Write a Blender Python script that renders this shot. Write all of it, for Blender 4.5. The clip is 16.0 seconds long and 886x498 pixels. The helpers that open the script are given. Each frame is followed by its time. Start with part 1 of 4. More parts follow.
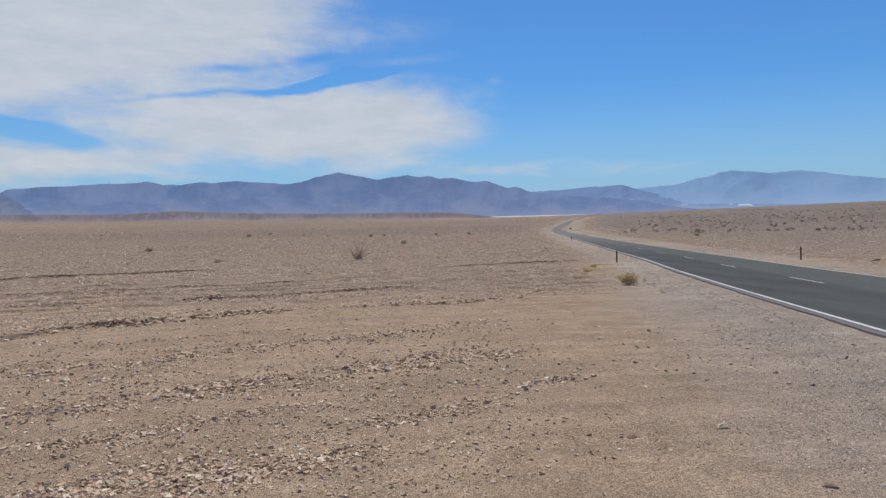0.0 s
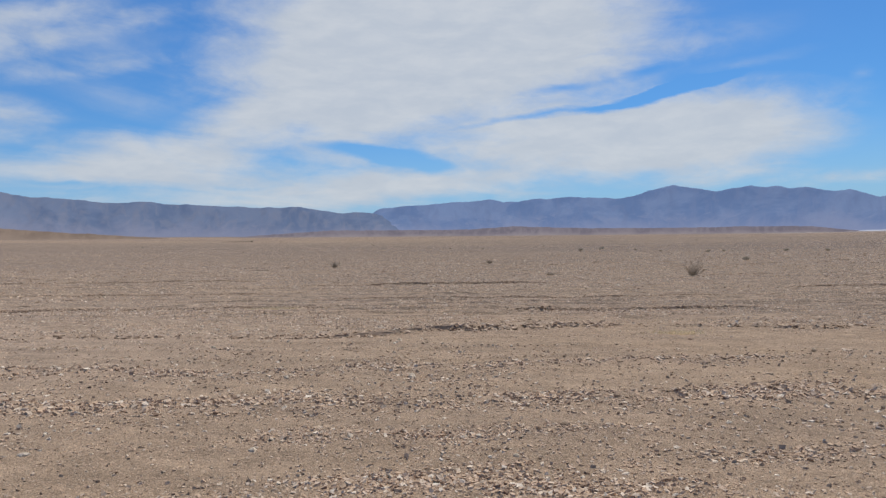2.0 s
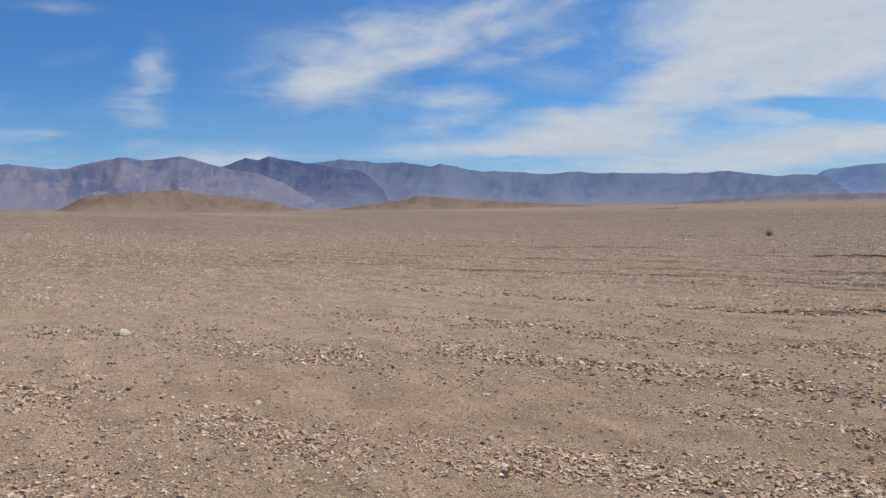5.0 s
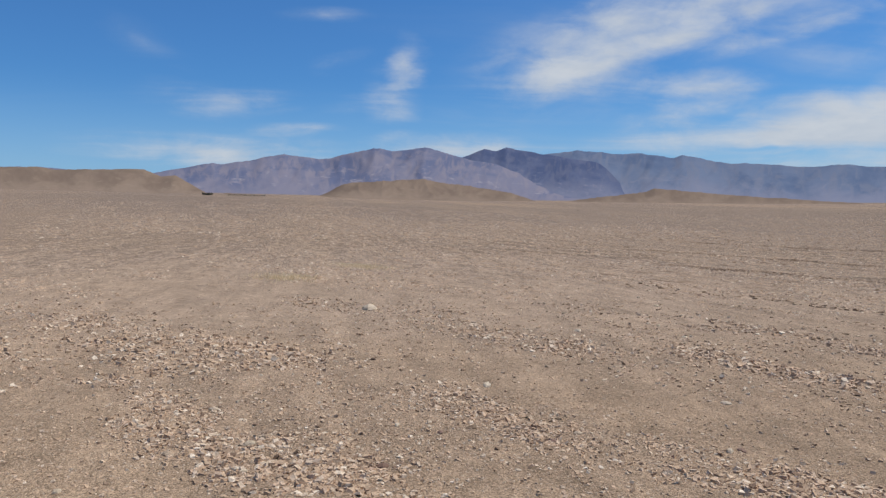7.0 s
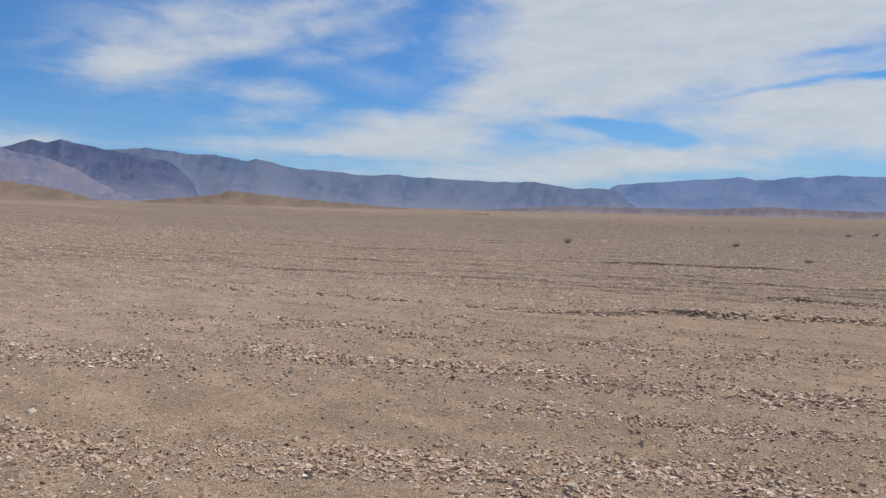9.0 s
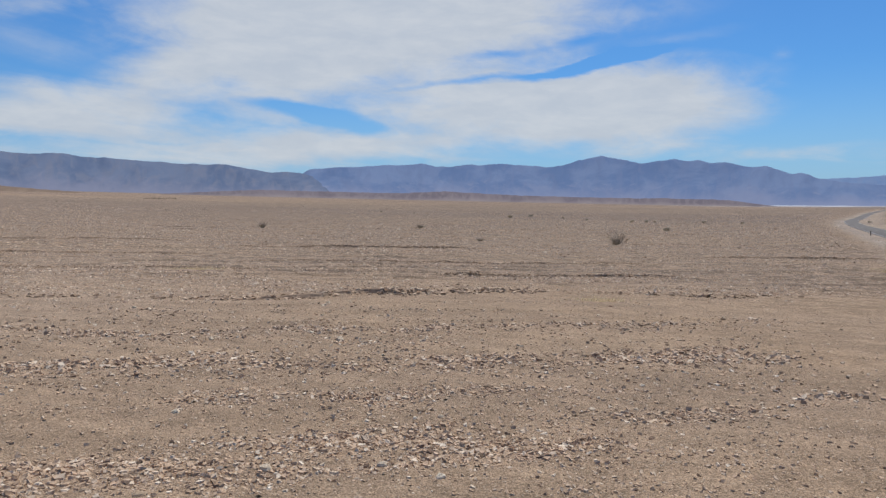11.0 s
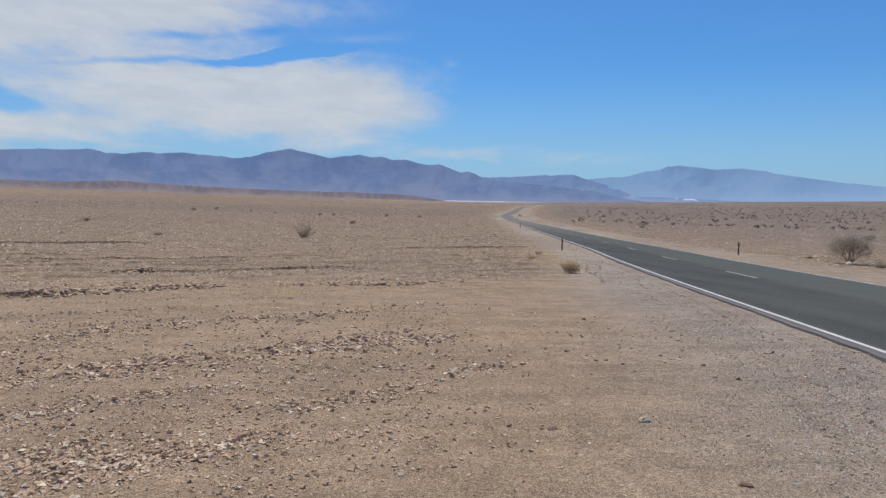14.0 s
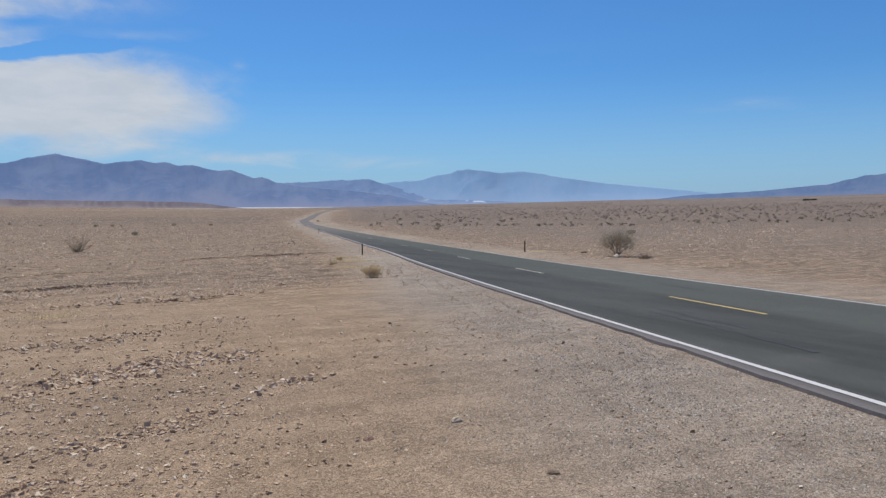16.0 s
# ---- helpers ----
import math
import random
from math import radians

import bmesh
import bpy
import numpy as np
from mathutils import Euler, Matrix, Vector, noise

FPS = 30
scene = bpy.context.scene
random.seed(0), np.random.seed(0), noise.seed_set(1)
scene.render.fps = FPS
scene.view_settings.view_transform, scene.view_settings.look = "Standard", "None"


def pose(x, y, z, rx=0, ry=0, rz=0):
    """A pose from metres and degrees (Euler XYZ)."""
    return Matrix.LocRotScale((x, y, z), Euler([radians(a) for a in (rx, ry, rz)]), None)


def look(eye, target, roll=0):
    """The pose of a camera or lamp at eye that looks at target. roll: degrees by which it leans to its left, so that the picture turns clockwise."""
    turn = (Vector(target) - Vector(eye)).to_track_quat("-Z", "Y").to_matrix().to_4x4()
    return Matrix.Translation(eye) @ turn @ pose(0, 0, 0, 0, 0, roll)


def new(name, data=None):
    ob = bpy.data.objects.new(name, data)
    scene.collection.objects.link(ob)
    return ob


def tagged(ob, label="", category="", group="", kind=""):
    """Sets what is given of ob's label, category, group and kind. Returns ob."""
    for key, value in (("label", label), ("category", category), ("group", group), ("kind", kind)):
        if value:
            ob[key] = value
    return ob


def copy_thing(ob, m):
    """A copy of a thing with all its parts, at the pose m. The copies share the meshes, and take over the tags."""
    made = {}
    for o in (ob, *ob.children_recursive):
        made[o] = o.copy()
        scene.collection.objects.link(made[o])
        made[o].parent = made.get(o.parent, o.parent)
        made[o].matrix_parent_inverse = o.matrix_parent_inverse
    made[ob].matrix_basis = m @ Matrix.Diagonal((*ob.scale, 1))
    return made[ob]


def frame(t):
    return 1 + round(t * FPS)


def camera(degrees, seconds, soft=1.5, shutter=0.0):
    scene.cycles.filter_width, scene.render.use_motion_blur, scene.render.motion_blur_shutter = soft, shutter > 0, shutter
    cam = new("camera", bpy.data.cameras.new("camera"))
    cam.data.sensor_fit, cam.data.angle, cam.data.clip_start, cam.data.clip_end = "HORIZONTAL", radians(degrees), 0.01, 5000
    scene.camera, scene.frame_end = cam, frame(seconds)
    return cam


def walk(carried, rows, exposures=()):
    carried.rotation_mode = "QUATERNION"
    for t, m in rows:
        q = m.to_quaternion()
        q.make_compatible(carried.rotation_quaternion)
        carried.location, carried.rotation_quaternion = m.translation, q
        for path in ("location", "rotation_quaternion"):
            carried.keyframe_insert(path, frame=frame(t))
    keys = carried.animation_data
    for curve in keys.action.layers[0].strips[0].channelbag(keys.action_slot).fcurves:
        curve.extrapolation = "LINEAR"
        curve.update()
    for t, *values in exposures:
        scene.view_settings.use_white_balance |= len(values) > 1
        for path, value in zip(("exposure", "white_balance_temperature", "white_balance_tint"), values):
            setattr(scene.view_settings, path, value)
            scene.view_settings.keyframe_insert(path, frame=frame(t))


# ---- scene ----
# ---- the camera and its walk ----
cam = camera(65.08, 16.0, soft=1.35)
# seconds, x, y, z, heading to the left of +y, tilt upwards, lean (degrees)
PATH = [
    (0, -0.011, -0.269, 1.780, 0.00, -2.78, -1.53),
    (0.5, 0.017, -0.183, 1.751, 2.96, -3.47, -1.16),
    (1, 0.005, -0.122, 1.765, 4.72, -2.03, -2.47),
    (1.5, -0.018, -0.045, 1.766, 14.09, -0.68, -2.78),
    (2, -0.036, 0.027, 1.727, 26.79, -0.84, -1.59),
    (2.5, -0.057, 0.047, 1.735, 37.69, -1.53, -1.90),
    (3, -0.081, 0.032, 1.726, 44.30, -2.07, -2.22),
    (3.5, -0.102, 0.019, 1.737, 49.01, -1.95, -1.86),
    (4, -0.116, 0.027, 1.729, 52.76, -2.43, -1.75),
    (4.5, -0.127, 0.007, 1.734, 56.91, -2.62, -1.80),
    (5, -0.148, -0.012, 1.754, 60.84, -2.50, -1.94),
    (5.2, -0.165, -0.016, 1.730, 64.51, -2.09, -1.17),
    (5.55, -0.171, -0.018, 1.730, 69.46, -2.05, -0.99),
    (5.9, -0.179, -0.020, 1.730, 74.47, -2.13, -0.81),
    (6.25, -0.188, -0.020, 1.731, 78.58, -2.31, -0.63),
    (6.6, -0.194, -0.020, 1.731, 80.82, -2.54, -0.44),
    (6.95, -0.198, -0.019, 1.731, 80.23, -2.79, -0.25),
    (7.3, -0.195, -0.017, 1.731, 75.83, -3.02, -0.05),
    (7.5, -0.178, -0.010, 1.735, 72.04, -3.41, 0.35),
    (8, -0.170, 0.002, 1.731, 63.86, -3.49, 0.44),
    (8.5, -0.155, 0.020, 1.736, 55.98, -3.44, 0.22),
    (9, -0.128, 0.036, 1.732, 45.84, -2.65, 0.32),
    (9.2, -0.123, 0.034, 1.735, 42.62, -3.03, 0.09),
    (9.55, -0.113, 0.029, 1.736, 37.31, -3.23, -0.00),
    (9.9, -0.090, 0.017, 1.738, 32.63, -3.42, -0.04),
    (10.25, -0.060, 0.001, 1.740, 28.51, -3.59, -0.03),
    (10.6, -0.031, -0.015, 1.743, 24.88, -3.75, 0.03),
    (10.95, -0.008, -0.028, 1.745, 21.67, -3.87, 0.12),
    (11.3, 0.002, -0.034, 1.746, 18.83, -3.97, 0.23),
    (11.5, 0.006, -0.038, 1.742, 17.29, -4.11, 0.46),
    (12, 0.029, 0.004, 1.741, 12.88, -4.17, 0.23),
    (12.5, 0.093, 0.023, 1.745, 8.43, -5.03, 0.14),
    (13, 0.149, 0.062, 1.747, 3.64, -4.76, 0.99),
    (13.5, 0.206, 0.065, 1.743, -0.34, -4.14, 1.76),
    (14, 0.236, 0.052, 1.732, -4.11, -4.22, 0.99),
    (14.5, 0.261, 0.052, 1.725, -7.02, -4.04, 0.99),
    (15, 0.229, 0.042, 1.760, -13.21, -3.21, 1.60),
    (15.5, 0.192, 0.116, 1.768, -18.70, -3.02, 0.68),
    (16, 0.185, 0.171, 1.760, -20.60, -3.72, -0.23),
]
walk(cam, [(t, pose(x, y, z, 90 + tilt, 0, turn) @ pose(0, 0, 0, 0, 0, lean)) for t, x, y, z, turn, tilt, lean in PATH])
scene.view_settings.exposure = 0.0

# ---- sky, clouds and sun ----
SUN_AZ, SUN_EL = 2.0, 66.0  # degrees to the left of +y, degrees above the horizon


def link(tree, a, b):
    tree.links.new(a, b)


def node(tree, kind, **values):
    made = tree.nodes.new(kind)
    for key, value in values.items():
        setattr(made, key, value)
    return made


def maths(tree, op, a, b=0.0, clamp=False):
    n = tree.nodes.new("ShaderNodeMath")
    n.operation, n.use_clamp = op, clamp
    for slot, value in zip(n.inputs, (a, b)):
        if isinstance(value, (int, float)):
            slot.default_value = value
        else:
            tree.links.new(value, slot)
    return n.outputs[0]


def smooth(tree, value, low, high, out_low=0.0, out_high=1.0):
    n = tree.nodes.new("ShaderNodeMapRange")
    n.interpolation_type = "SMOOTHSTEP"
    tree.links.new(value, n.inputs["Value"])
    for key, v in (("From Min", low), ("From Max", high), ("To Min", out_low), ("To Max", out_high)):
        n.inputs[key].default_value = v
    return n.outputs["Result"]


def mix(tree, factor, a, b, blend="MIX"):
    n = tree.nodes.new("ShaderNodeMix")
    n.data_type, n.blend_type = "RGBA", blend
    for slot, value in ((n.inputs[0], factor), (n.inputs[6], a), (n.inputs[7], b)):
        if isinstance(value, (int, float)):
            slot.default_value = value
        elif isinstance(value, tuple):
            slot.default_value = (*value, 1.0)
        else:
            tree.links.new(value, slot)
    return n.outputs[2]


def noisy(tree, vector, scale, detail=4.0, rough=0.55, distortion=0.0):
    n = tree.nodes.new("ShaderNodeTexNoise")
    if vector is not None:
        tree.links.new(vector, n.inputs["Vector"])
    n.inputs["Scale"].default_value, n.inputs["Detail"].default_value = scale, detail
    n.inputs["Roughness"].default_value, n.inputs["Distortion"].default_value = rough, distortion
    return n.outputs["Fac"]


# Clouds: heading, height, half length, half height (degrees), lean, weight
CLOUD_BANK = [
    (27, 14.5, 19, 7.0, -3, 2.2), (24, 19, 17, 6, 0, 1.2), (35, 11, 8, 4, 0, 1.0), (6, 7.4, 11, 3.6, -3, 2.2), (17, 7.0, 13, 3.0, -6, 1.6),
    (9, 10.8, 7, 0.75, -10, -2.0), (18, 9.6, 9, 0.45, -6, -0.9), (33.5, 7.4, 4.5, 0.9, 10, -1.1), (29, 6.3, 5, 0.9, 14, -1.2), (40, 5.0, 16, 2.0, 0, 1.0), (30, 4.6, 10, 1.2, 0, 0.9),
    (15, 13.9, 4, 0.4, -5, -0.4), (17, 11.8, 5, 0.4, -5, -0.45), (10, 12.6, 3, 0.6, -10, -0.5), (43.5, 8.8, 5, 2.4, -12, 1.2), (50, 6.8, 7, 2.0, 0, 0.9),
]
CLOUD_WISPS = [
    (66, 15, 4.5, 1.9, -10, 0.55), (70.6, 10.6, 5, 1.5, -8, 0.62), (64, 12.8, 11, 1.0, -12, 0.60), (68, 12, 12, 4, -12, 0.35), (59.7, 9.5, 5, 1.5, 0, 0.85),
    (62, 7.6, 4.5, 0.9, -5, 0.5), (53, 13.2, 7, 0.7, -10, 0.35), (57.5, 16.2, 6, 1.0, -14, 0.5), (49.5, 16.8, 5, 0.8, -14, 0.4), (50, 11, 7, 3, -10, 0.15),
    (58, 5.8, 10, 1.3, 0, 0.6), (55.2, 4.8, 4, 0.35, 0, -0.5), (83, 12.4, 1.9, 2.0, 0, 0.7), (83.8, 9.5, 2.4, 3.0, 0, 0.6), (88.3, 12.2, 2.4, 0.9, -25, 0.35),
]
CLOUD_LOW_AND_FILL = [
    (80, 5.6, 7, 1.2, 0, 0.9), (87, 9, 3, 0.8, -10, 0.25), (95.7, 8.7, 5, 1.2, -5, 0.8), (100, 9.5, 4, 1.5, -5, 0.3), (91, 6.8, 4, 0.5, 0, 0.55), (98, 5.0, 11, 1.6, 0, 1.1),
    (103, 13, 4, 1.4, 20, 0.3), (89.5, 15.8, 4, 0.6, 0, 0.4), (75, 5, 8, 0.9, 0, 0.4), (-6, 3.7, 16, 0.9, 2, 0.6), (-4.3, 10.8, 1.0, 0.5, 0, 0.3),
    # last entry: large high veil, mostly unseen, added to whiten and lift the shadows
    (5.5, 14.2, 6, 1.4, -6, 0.35), (3, 12.5, 5, 0.5, -4, 0.3), (-44, 7.1, 6, 0.6, 3, 0.25), (62, 11, 30, 11, 0, 0.17), (63, 14, 15, 3.6, -9, 0.26), (52, 6.2, 15, 2.4, 0, 0.32), (38, 3.1, 24, 1.3, 0, 0.8), (28, 36, 55, 22, 0, 0.75),
]

world = bpy.data.worlds.new("desert_sky")
scene.world = world
world.use_nodes = True
wt = world.node_tree
wt.nodes.clear()
sky = node(wt, "ShaderNodeTexSky", sky_type="NISHITA", sun_disc=False)
sky.sun_elevation, sky.sun_rotation = radians(SUN_EL), radians(-SUN_AZ)
sky.air_density, sky.dust_density, sky.ozone_density, sky.altitude = 1.0, 0.6, 3.0, 0
spot = node(wt, "ShaderNodeTexCoord")
axes = node(wt, "ShaderNodeSeparateXYZ")
link(wt, spot.outputs["Generated"], axes.inputs[0])
heading = maths(wt, "MULTIPLY", maths(wt, "ARCTAN2", maths(wt, "MULTIPLY", axes.outputs[0], -1.0), axes.outputs[1]), 57.29578)
height = maths(wt, "MULTIPLY", maths(wt, "ARCSINE", axes.outputs[2]), 57.29578)
flat = node(wt, "ShaderNodeCombineXYZ")
link(wt, heading, flat.inputs[0])
link(wt, height, flat.inputs[1])


def warped(amount, scale_x, scale_y, scale, seed):
    """Heading and height, pushed about by a soft noise."""
    m = node(wt, "ShaderNodeMapping")
    link(wt, flat.outputs[0], m.inputs["Vector"])
    m.inputs["Scale"].default_value, m.inputs["Location"].default_value = (scale_x, scale_y, 1), (seed, seed * 2, 0)
    n = node(wt, "ShaderNodeTexNoise")
    link(wt, m.outputs[0], n.inputs["Vector"])
    n.inputs["Scale"].default_value, n.inputs["Detail"].default_value, n.inputs["Roughness"].default_value = scale, 5.0, 0.6
    v = node(wt, "ShaderNodeVectorMath", operation="MULTIPLY_ADD")
    link(wt, n.outputs["Color"], v.inputs[0])
    v.inputs[1].default_value, v.inputs[2].default_value = (amount * 2.2, amount, 0), (-amount * 1.1, -amount / 2, 0)
    w = node(wt, "ShaderNodeVectorMath", operation="ADD")
    link(wt, flat.outputs[0], w.inputs[0])
    link(wt, v.outputs[0], w.inputs[1])
    return w.outputs[0]


drift = warped(2.0, 0.10, 0.30, 1.0, 3.1)
total = None
for az, el, long, high, lean, weight in CLOUD_BANK + CLOUD_WISPS + CLOUD_LOW_AND_FILL:
    m = node(wt, "ShaderNodeMapping", vector_type="TEXTURE")
    link(wt, drift, m.inputs["Vector"])
    m.inputs["Location"].default_value, m.inputs["Rotation"].default_value = (az, el, 0), (0, 0, radians(lean))
    m.inputs["Scale"].default_value = (long * (1.15 if weight > 0 else 1.0), high * (1.25 if weight > 0 else 1.0), 1)
    g = node(wt, "ShaderNodeTexGradient", gradient_type="QUADRATIC_SPHERE")
    link(wt, m.outputs[0], g.inputs[0])
    part_of = maths(wt, "MULTIPLY", maths(wt, "POWER", g.outputs["Fac"], 0.5), weight)
    total = part_of if total is None else maths(wt, "ADD", total, part_of)
stretch = node(wt, "ShaderNodeMapping")
link(wt, drift, stretch.inputs["Vector"])
stretch.inputs["Scale"].default_value, stretch.inputs["Rotation"].default_value = (0.075, 0.24, 1), (0, 0, radians(-6))
# streaks lie in a level layer of cloud and draw together with distance
lift = maths(wt, "ADD", maths(wt, "MAXIMUM", axes.outputs[2], 0.0), 0.085)
layer = node(wt, "ShaderNodeCombineXYZ")
link(wt, maths(wt, "DIVIDE", axes.outputs[0], lift), layer.inputs[0])
link(wt, maths(wt, "DIVIDE", axes.outputs[1], lift), layer.inputs[1])
combed = node(wt, "ShaderNodeMapping")
link(wt, layer.outputs[0], combed.inputs["Vector"])
combed.inputs["Scale"].default_value, combed.inputs["Rotation"].default_value = (1.3, 0.80, 1), (0, 0, radians(-52))
fibres = noisy(wt, combed.outputs[0], 1.0, 6.0, 0.56, 0.7)
thick = maths(wt, "ADD", total, maths(wt, "MULTIPLY", maths(wt, "MULTIPLY", maths(wt, "SUBTRACT", fibres, 0.5), 1.5), smooth(wt, total, 0.0, 0.3, 0.35, 1.0)))
tatters = node(wt, "ShaderNodeMapping")
link(wt, flat.outputs[0], tatters.inputs["Vector"])
tatters.inputs["Scale"].default_value, tatters.inputs["Rotation"].default_value = (0.24, 0.46, 1), (0, 0, radians(-10))
loose = noisy(wt, tatters.outputs[0], 1.0, 7.0, 0.62, 0.3)
thick = maths(wt, "ADD", thick, maths(wt, "MULTIPLY", maths(wt, "MULTIPLY", maths(wt, "SUBTRACT", loose, 0.5), 1.2), smooth(wt, total, 0.05, 0.5)))
cover = smooth(wt, thick, 0.0, 1.42)
haze = smooth(wt, height, -1.0, 11.0, 0.58, 0.0)
cover = maths(wt, "MULTIPLY", cover, 0.93)
puffs = noisy(wt, stretch.outputs[0], 3.0, 5.0, 0.6)
cloud_tone = mix(wt, smooth(wt, puffs, 0.3, 0.75), (0.515, 0.565, 0.635), (0.60, 0.635, 0.68))
SKY_GAIN = 0.077
lit = mix(wt, 1.0, sky.outputs[0], (SKY_GAIN * 0.46, SKY_GAIN * 0.92, SKY_GAIN * 1.40), "MULTIPLY")
lit = mix(wt, haze, lit, (0.36, 0.54, 0.78))
back = node(wt, "ShaderNodeBackground")
link(wt, mix(wt, cover, lit, cloud_tone), back.inputs["Color"])
back.inputs["Strength"].default_value = 1.0
link(wt, back.outputs[0], node(wt, "ShaderNodeOutputWorld").inputs["Surface"])

sun = new("sun", bpy.data.lights.new("sun", "SUN"))
sun.data.energy, sun.data.angle, sun.data.color = 3.55, radians(0.55), (1.0, 0.95, 0.87)
a, e = radians(SUN_AZ), radians(SUN_EL)
sun.matrix_world = look((-math.sin(a) * math.cos(e) * 50, math.cos(a) * math.cos(e) * 50, math.sin(e) * 50), (0, 0, 0))

# ---- materials ----
def material(name, rough=0.9, specular=0.2):
    m = bpy.data.materials.new(name)
    m.use_nodes = True
    t = m.node_tree
    b = t.nodes["Principled BSDF"]
    b.inputs["Roughness"].default_value, b.inputs["Specular IOR Level"].default_value = rough, specular
    return m, t, b


def place(tree, scale=(1, 1, 1), turn=0.0):
    """World places in metres, stretched and turned about the upright."""
    g = node(tree, "ShaderNodeNewGeometry")
    m = node(tree, "ShaderNodeMapping")
    link(tree, g.outputs["Position"], m.inputs["Vector"])
    m.inputs["Scale"].default_value, m.inputs["Rotation"].default_value = scale, (0, 0, radians(turn))
    return m.outputs[0]


def bump(tree, shader, height_value, strength, distance):
    b = node(tree, "ShaderNodeBump")
    b.inputs["Strength"].default_value, b.inputs["Distance"].default_value = strength, distance
    link(tree, height_value, b.inputs["Height"])
    link(tree, b.outputs[0], shader.inputs["Normal"])


def attribute(tree, name):
    n = node(tree, "ShaderNodeAttribute")
    n.attribute_name = name
    return n.outputs["Fac"]


BAND_TURN = 27.0  # the wash lines run this many degrees north of east


def ground_material():
    m, t, b = material("desert_gravel_soil", 0.95, 0.1)
    here = place(t)
    along = place(t, (0.12, 1.0, 1.0), -BAND_TURN)
    broad = noisy(t, along, 0.35, 4, 0.6)
    sand = mix(t, smooth(t, broad, 0.35, 0.68), (0.425, 0.290, 0.172), (0.395, 0.272, 0.166))
    ochre = noisy(t, here, 0.13, 3, 0.5)
    sand = mix(t, smooth(t, ochre, 0.48, 0.72, 0.0, 0.65), sand, (0.440, 0.288, 0.156))
    stony = attribute(t, "stony")
    sand = mix(t, maths(t, "MULTIPLY", stony, 0.40), sand, (0.345, 0.235, 0.150))
    shoulder = attribute(t, "shoulder")
    sand = mix(t, maths(t, "MULTIPLY", shoulder, 0.9), sand, (0.372, 0.322, 0.262))
    sand = mix(t, attribute(t, "tracks"), sand, (0.235, 0.185, 0.142))
    sand = mix(t, maths(t, "MULTIPLY", attribute(t, "playa"), 0.9), sand, (0.60, 0.56, 0.53))
    sand = mix(t, maths(t, "MULTIPLY", attribute(t, "east"), 0.88), sand, (0.236, 0.204, 0.180))
    lines = noisy(t, place(t, (0.07, 1.0, 1.0), -BAND_TURN), 0.7, 5, 0.72)
    sand = mix(t, maths(t, "MULTIPLY", smooth(t, lines, 0.42, 0.57, 0.72, 0.0), attribute(t, "outer")), sand, (0.154, 0.106, 0.073))
    sand = mix(t, maths(t, "MULTIPLY", attribute(t, "outer"), 0.44), sand, (0.215, 0.160, 0.112))
    sand = mix(t, attribute(t, "verge"), sand, (0.386, 0.295, 0.209))
    wide = noisy(t, place(t, (0.12, 1.0, 1.0), -BAND_TURN), 0.03, 6, 0.7)
    sand = mix(t, smooth(t, wide, 0.40, 0.66, 0.55, 0.1), sand, (0.247, 0.179, 0.127))
    farther = noisy(t, place(t, (0.10, 1.0, 1.0), -BAND_TURN), 0.007, 7, 0.78)
    sand = mix(t, maths(t, "MULTIPLY", smooth(t, farther, 0.42, 0.60, 0.75, 0.05), attribute(t, "plain")), sand, (0.175, 0.130, 0.098))
    sand = mix(t, maths(t, "MULTIPLY", attribute(t, "pale_west"), 0.55), sand, (0.425, 0.312, 0.222))
    # pebble speckle in two sizes, grit and broad lumps
    tone = None
    for scale, low, high in ((38.0, 0.84, 1.14), (120.0, 0.58, 1.42)):
        vor = node(t, "ShaderNodeTexVoronoi")
        link(t, here, vor.inputs["Vector"])
        vor.inputs["Scale"].default_value, vor.inputs["Randomness"].default_value = scale, 1.0
        cell = node(t, "ShaderNodeSeparateColor")
        link(t, vor.outputs["Color"], cell.inputs[0])
        one = smooth(t, cell.outputs[0], 0.0, 1.0, low, high)
        dome = maths(t, "MULTIPLY", smooth(t, vor.outputs["Distance"], 0.05, 0.55, 1.0, 0.0), smooth(t, cell.outputs[2], 0.35, 0.9))
        domes = dome if tone is None else maths(t, "ADD", domes, maths(t, "MULTIPLY", dome, 0.4))
        tone = one if tone is None else maths(t, "MULTIPLY", tone, one)
    grit = noisy(t, here, 140.0, 3, 0.75)
    tone = maths(t, "MULTIPLY", tone, smooth(t, grit, 0.3, 0.7, 0.80, 1.18))
    lump = noisy(t, here, 5.0, 6, 0.7)
    tone = maths(t, "MULTIPLY", tone, smooth(t, lump, 0.3, 0.7, 0.93, 1.06))
    mottle = noisy(t, here, 1.4, 6, 0.7, 0.4)
    tone = maths(t, "MULTIPLY", tone, smooth(t, mottle, 0.36, 0.62, 0.86, 1.08))
    streaks = noisy(t, place(t, (0.25, 2.2, 1.0), -BAND_TURN), 1.0, 5, 0.65)
    tone = maths(t, "MULTIPLY", tone, smooth(t, streaks, 0.36, 0.62, 0.88, 1.06))
    clump = node(t, "ShaderNodeTexVoronoi")
    link(t, place(t, (0.45, 1.0, 1.0), -BAND_TURN), clump.inputs["Vector"])
    clump.inputs["Scale"].default_value = 7.0
    far_cell = node(t, "ShaderNodeSeparateColor")
    link(t, clump.outputs["Color"], far_cell.inputs[0])
    rough_far = smooth(t, far_cell.outputs[0], 0.1, 0.9, -0.30, 0.30)
    tone = maths(t, "MULTIPLY", tone, maths(t, "ADD", 1.0, maths(t, "MULTIPLY", rough_far, attribute(t, "outer"))))
    pale = maths(t, "GREATER_THAN", cell.outputs[1], 0.965)
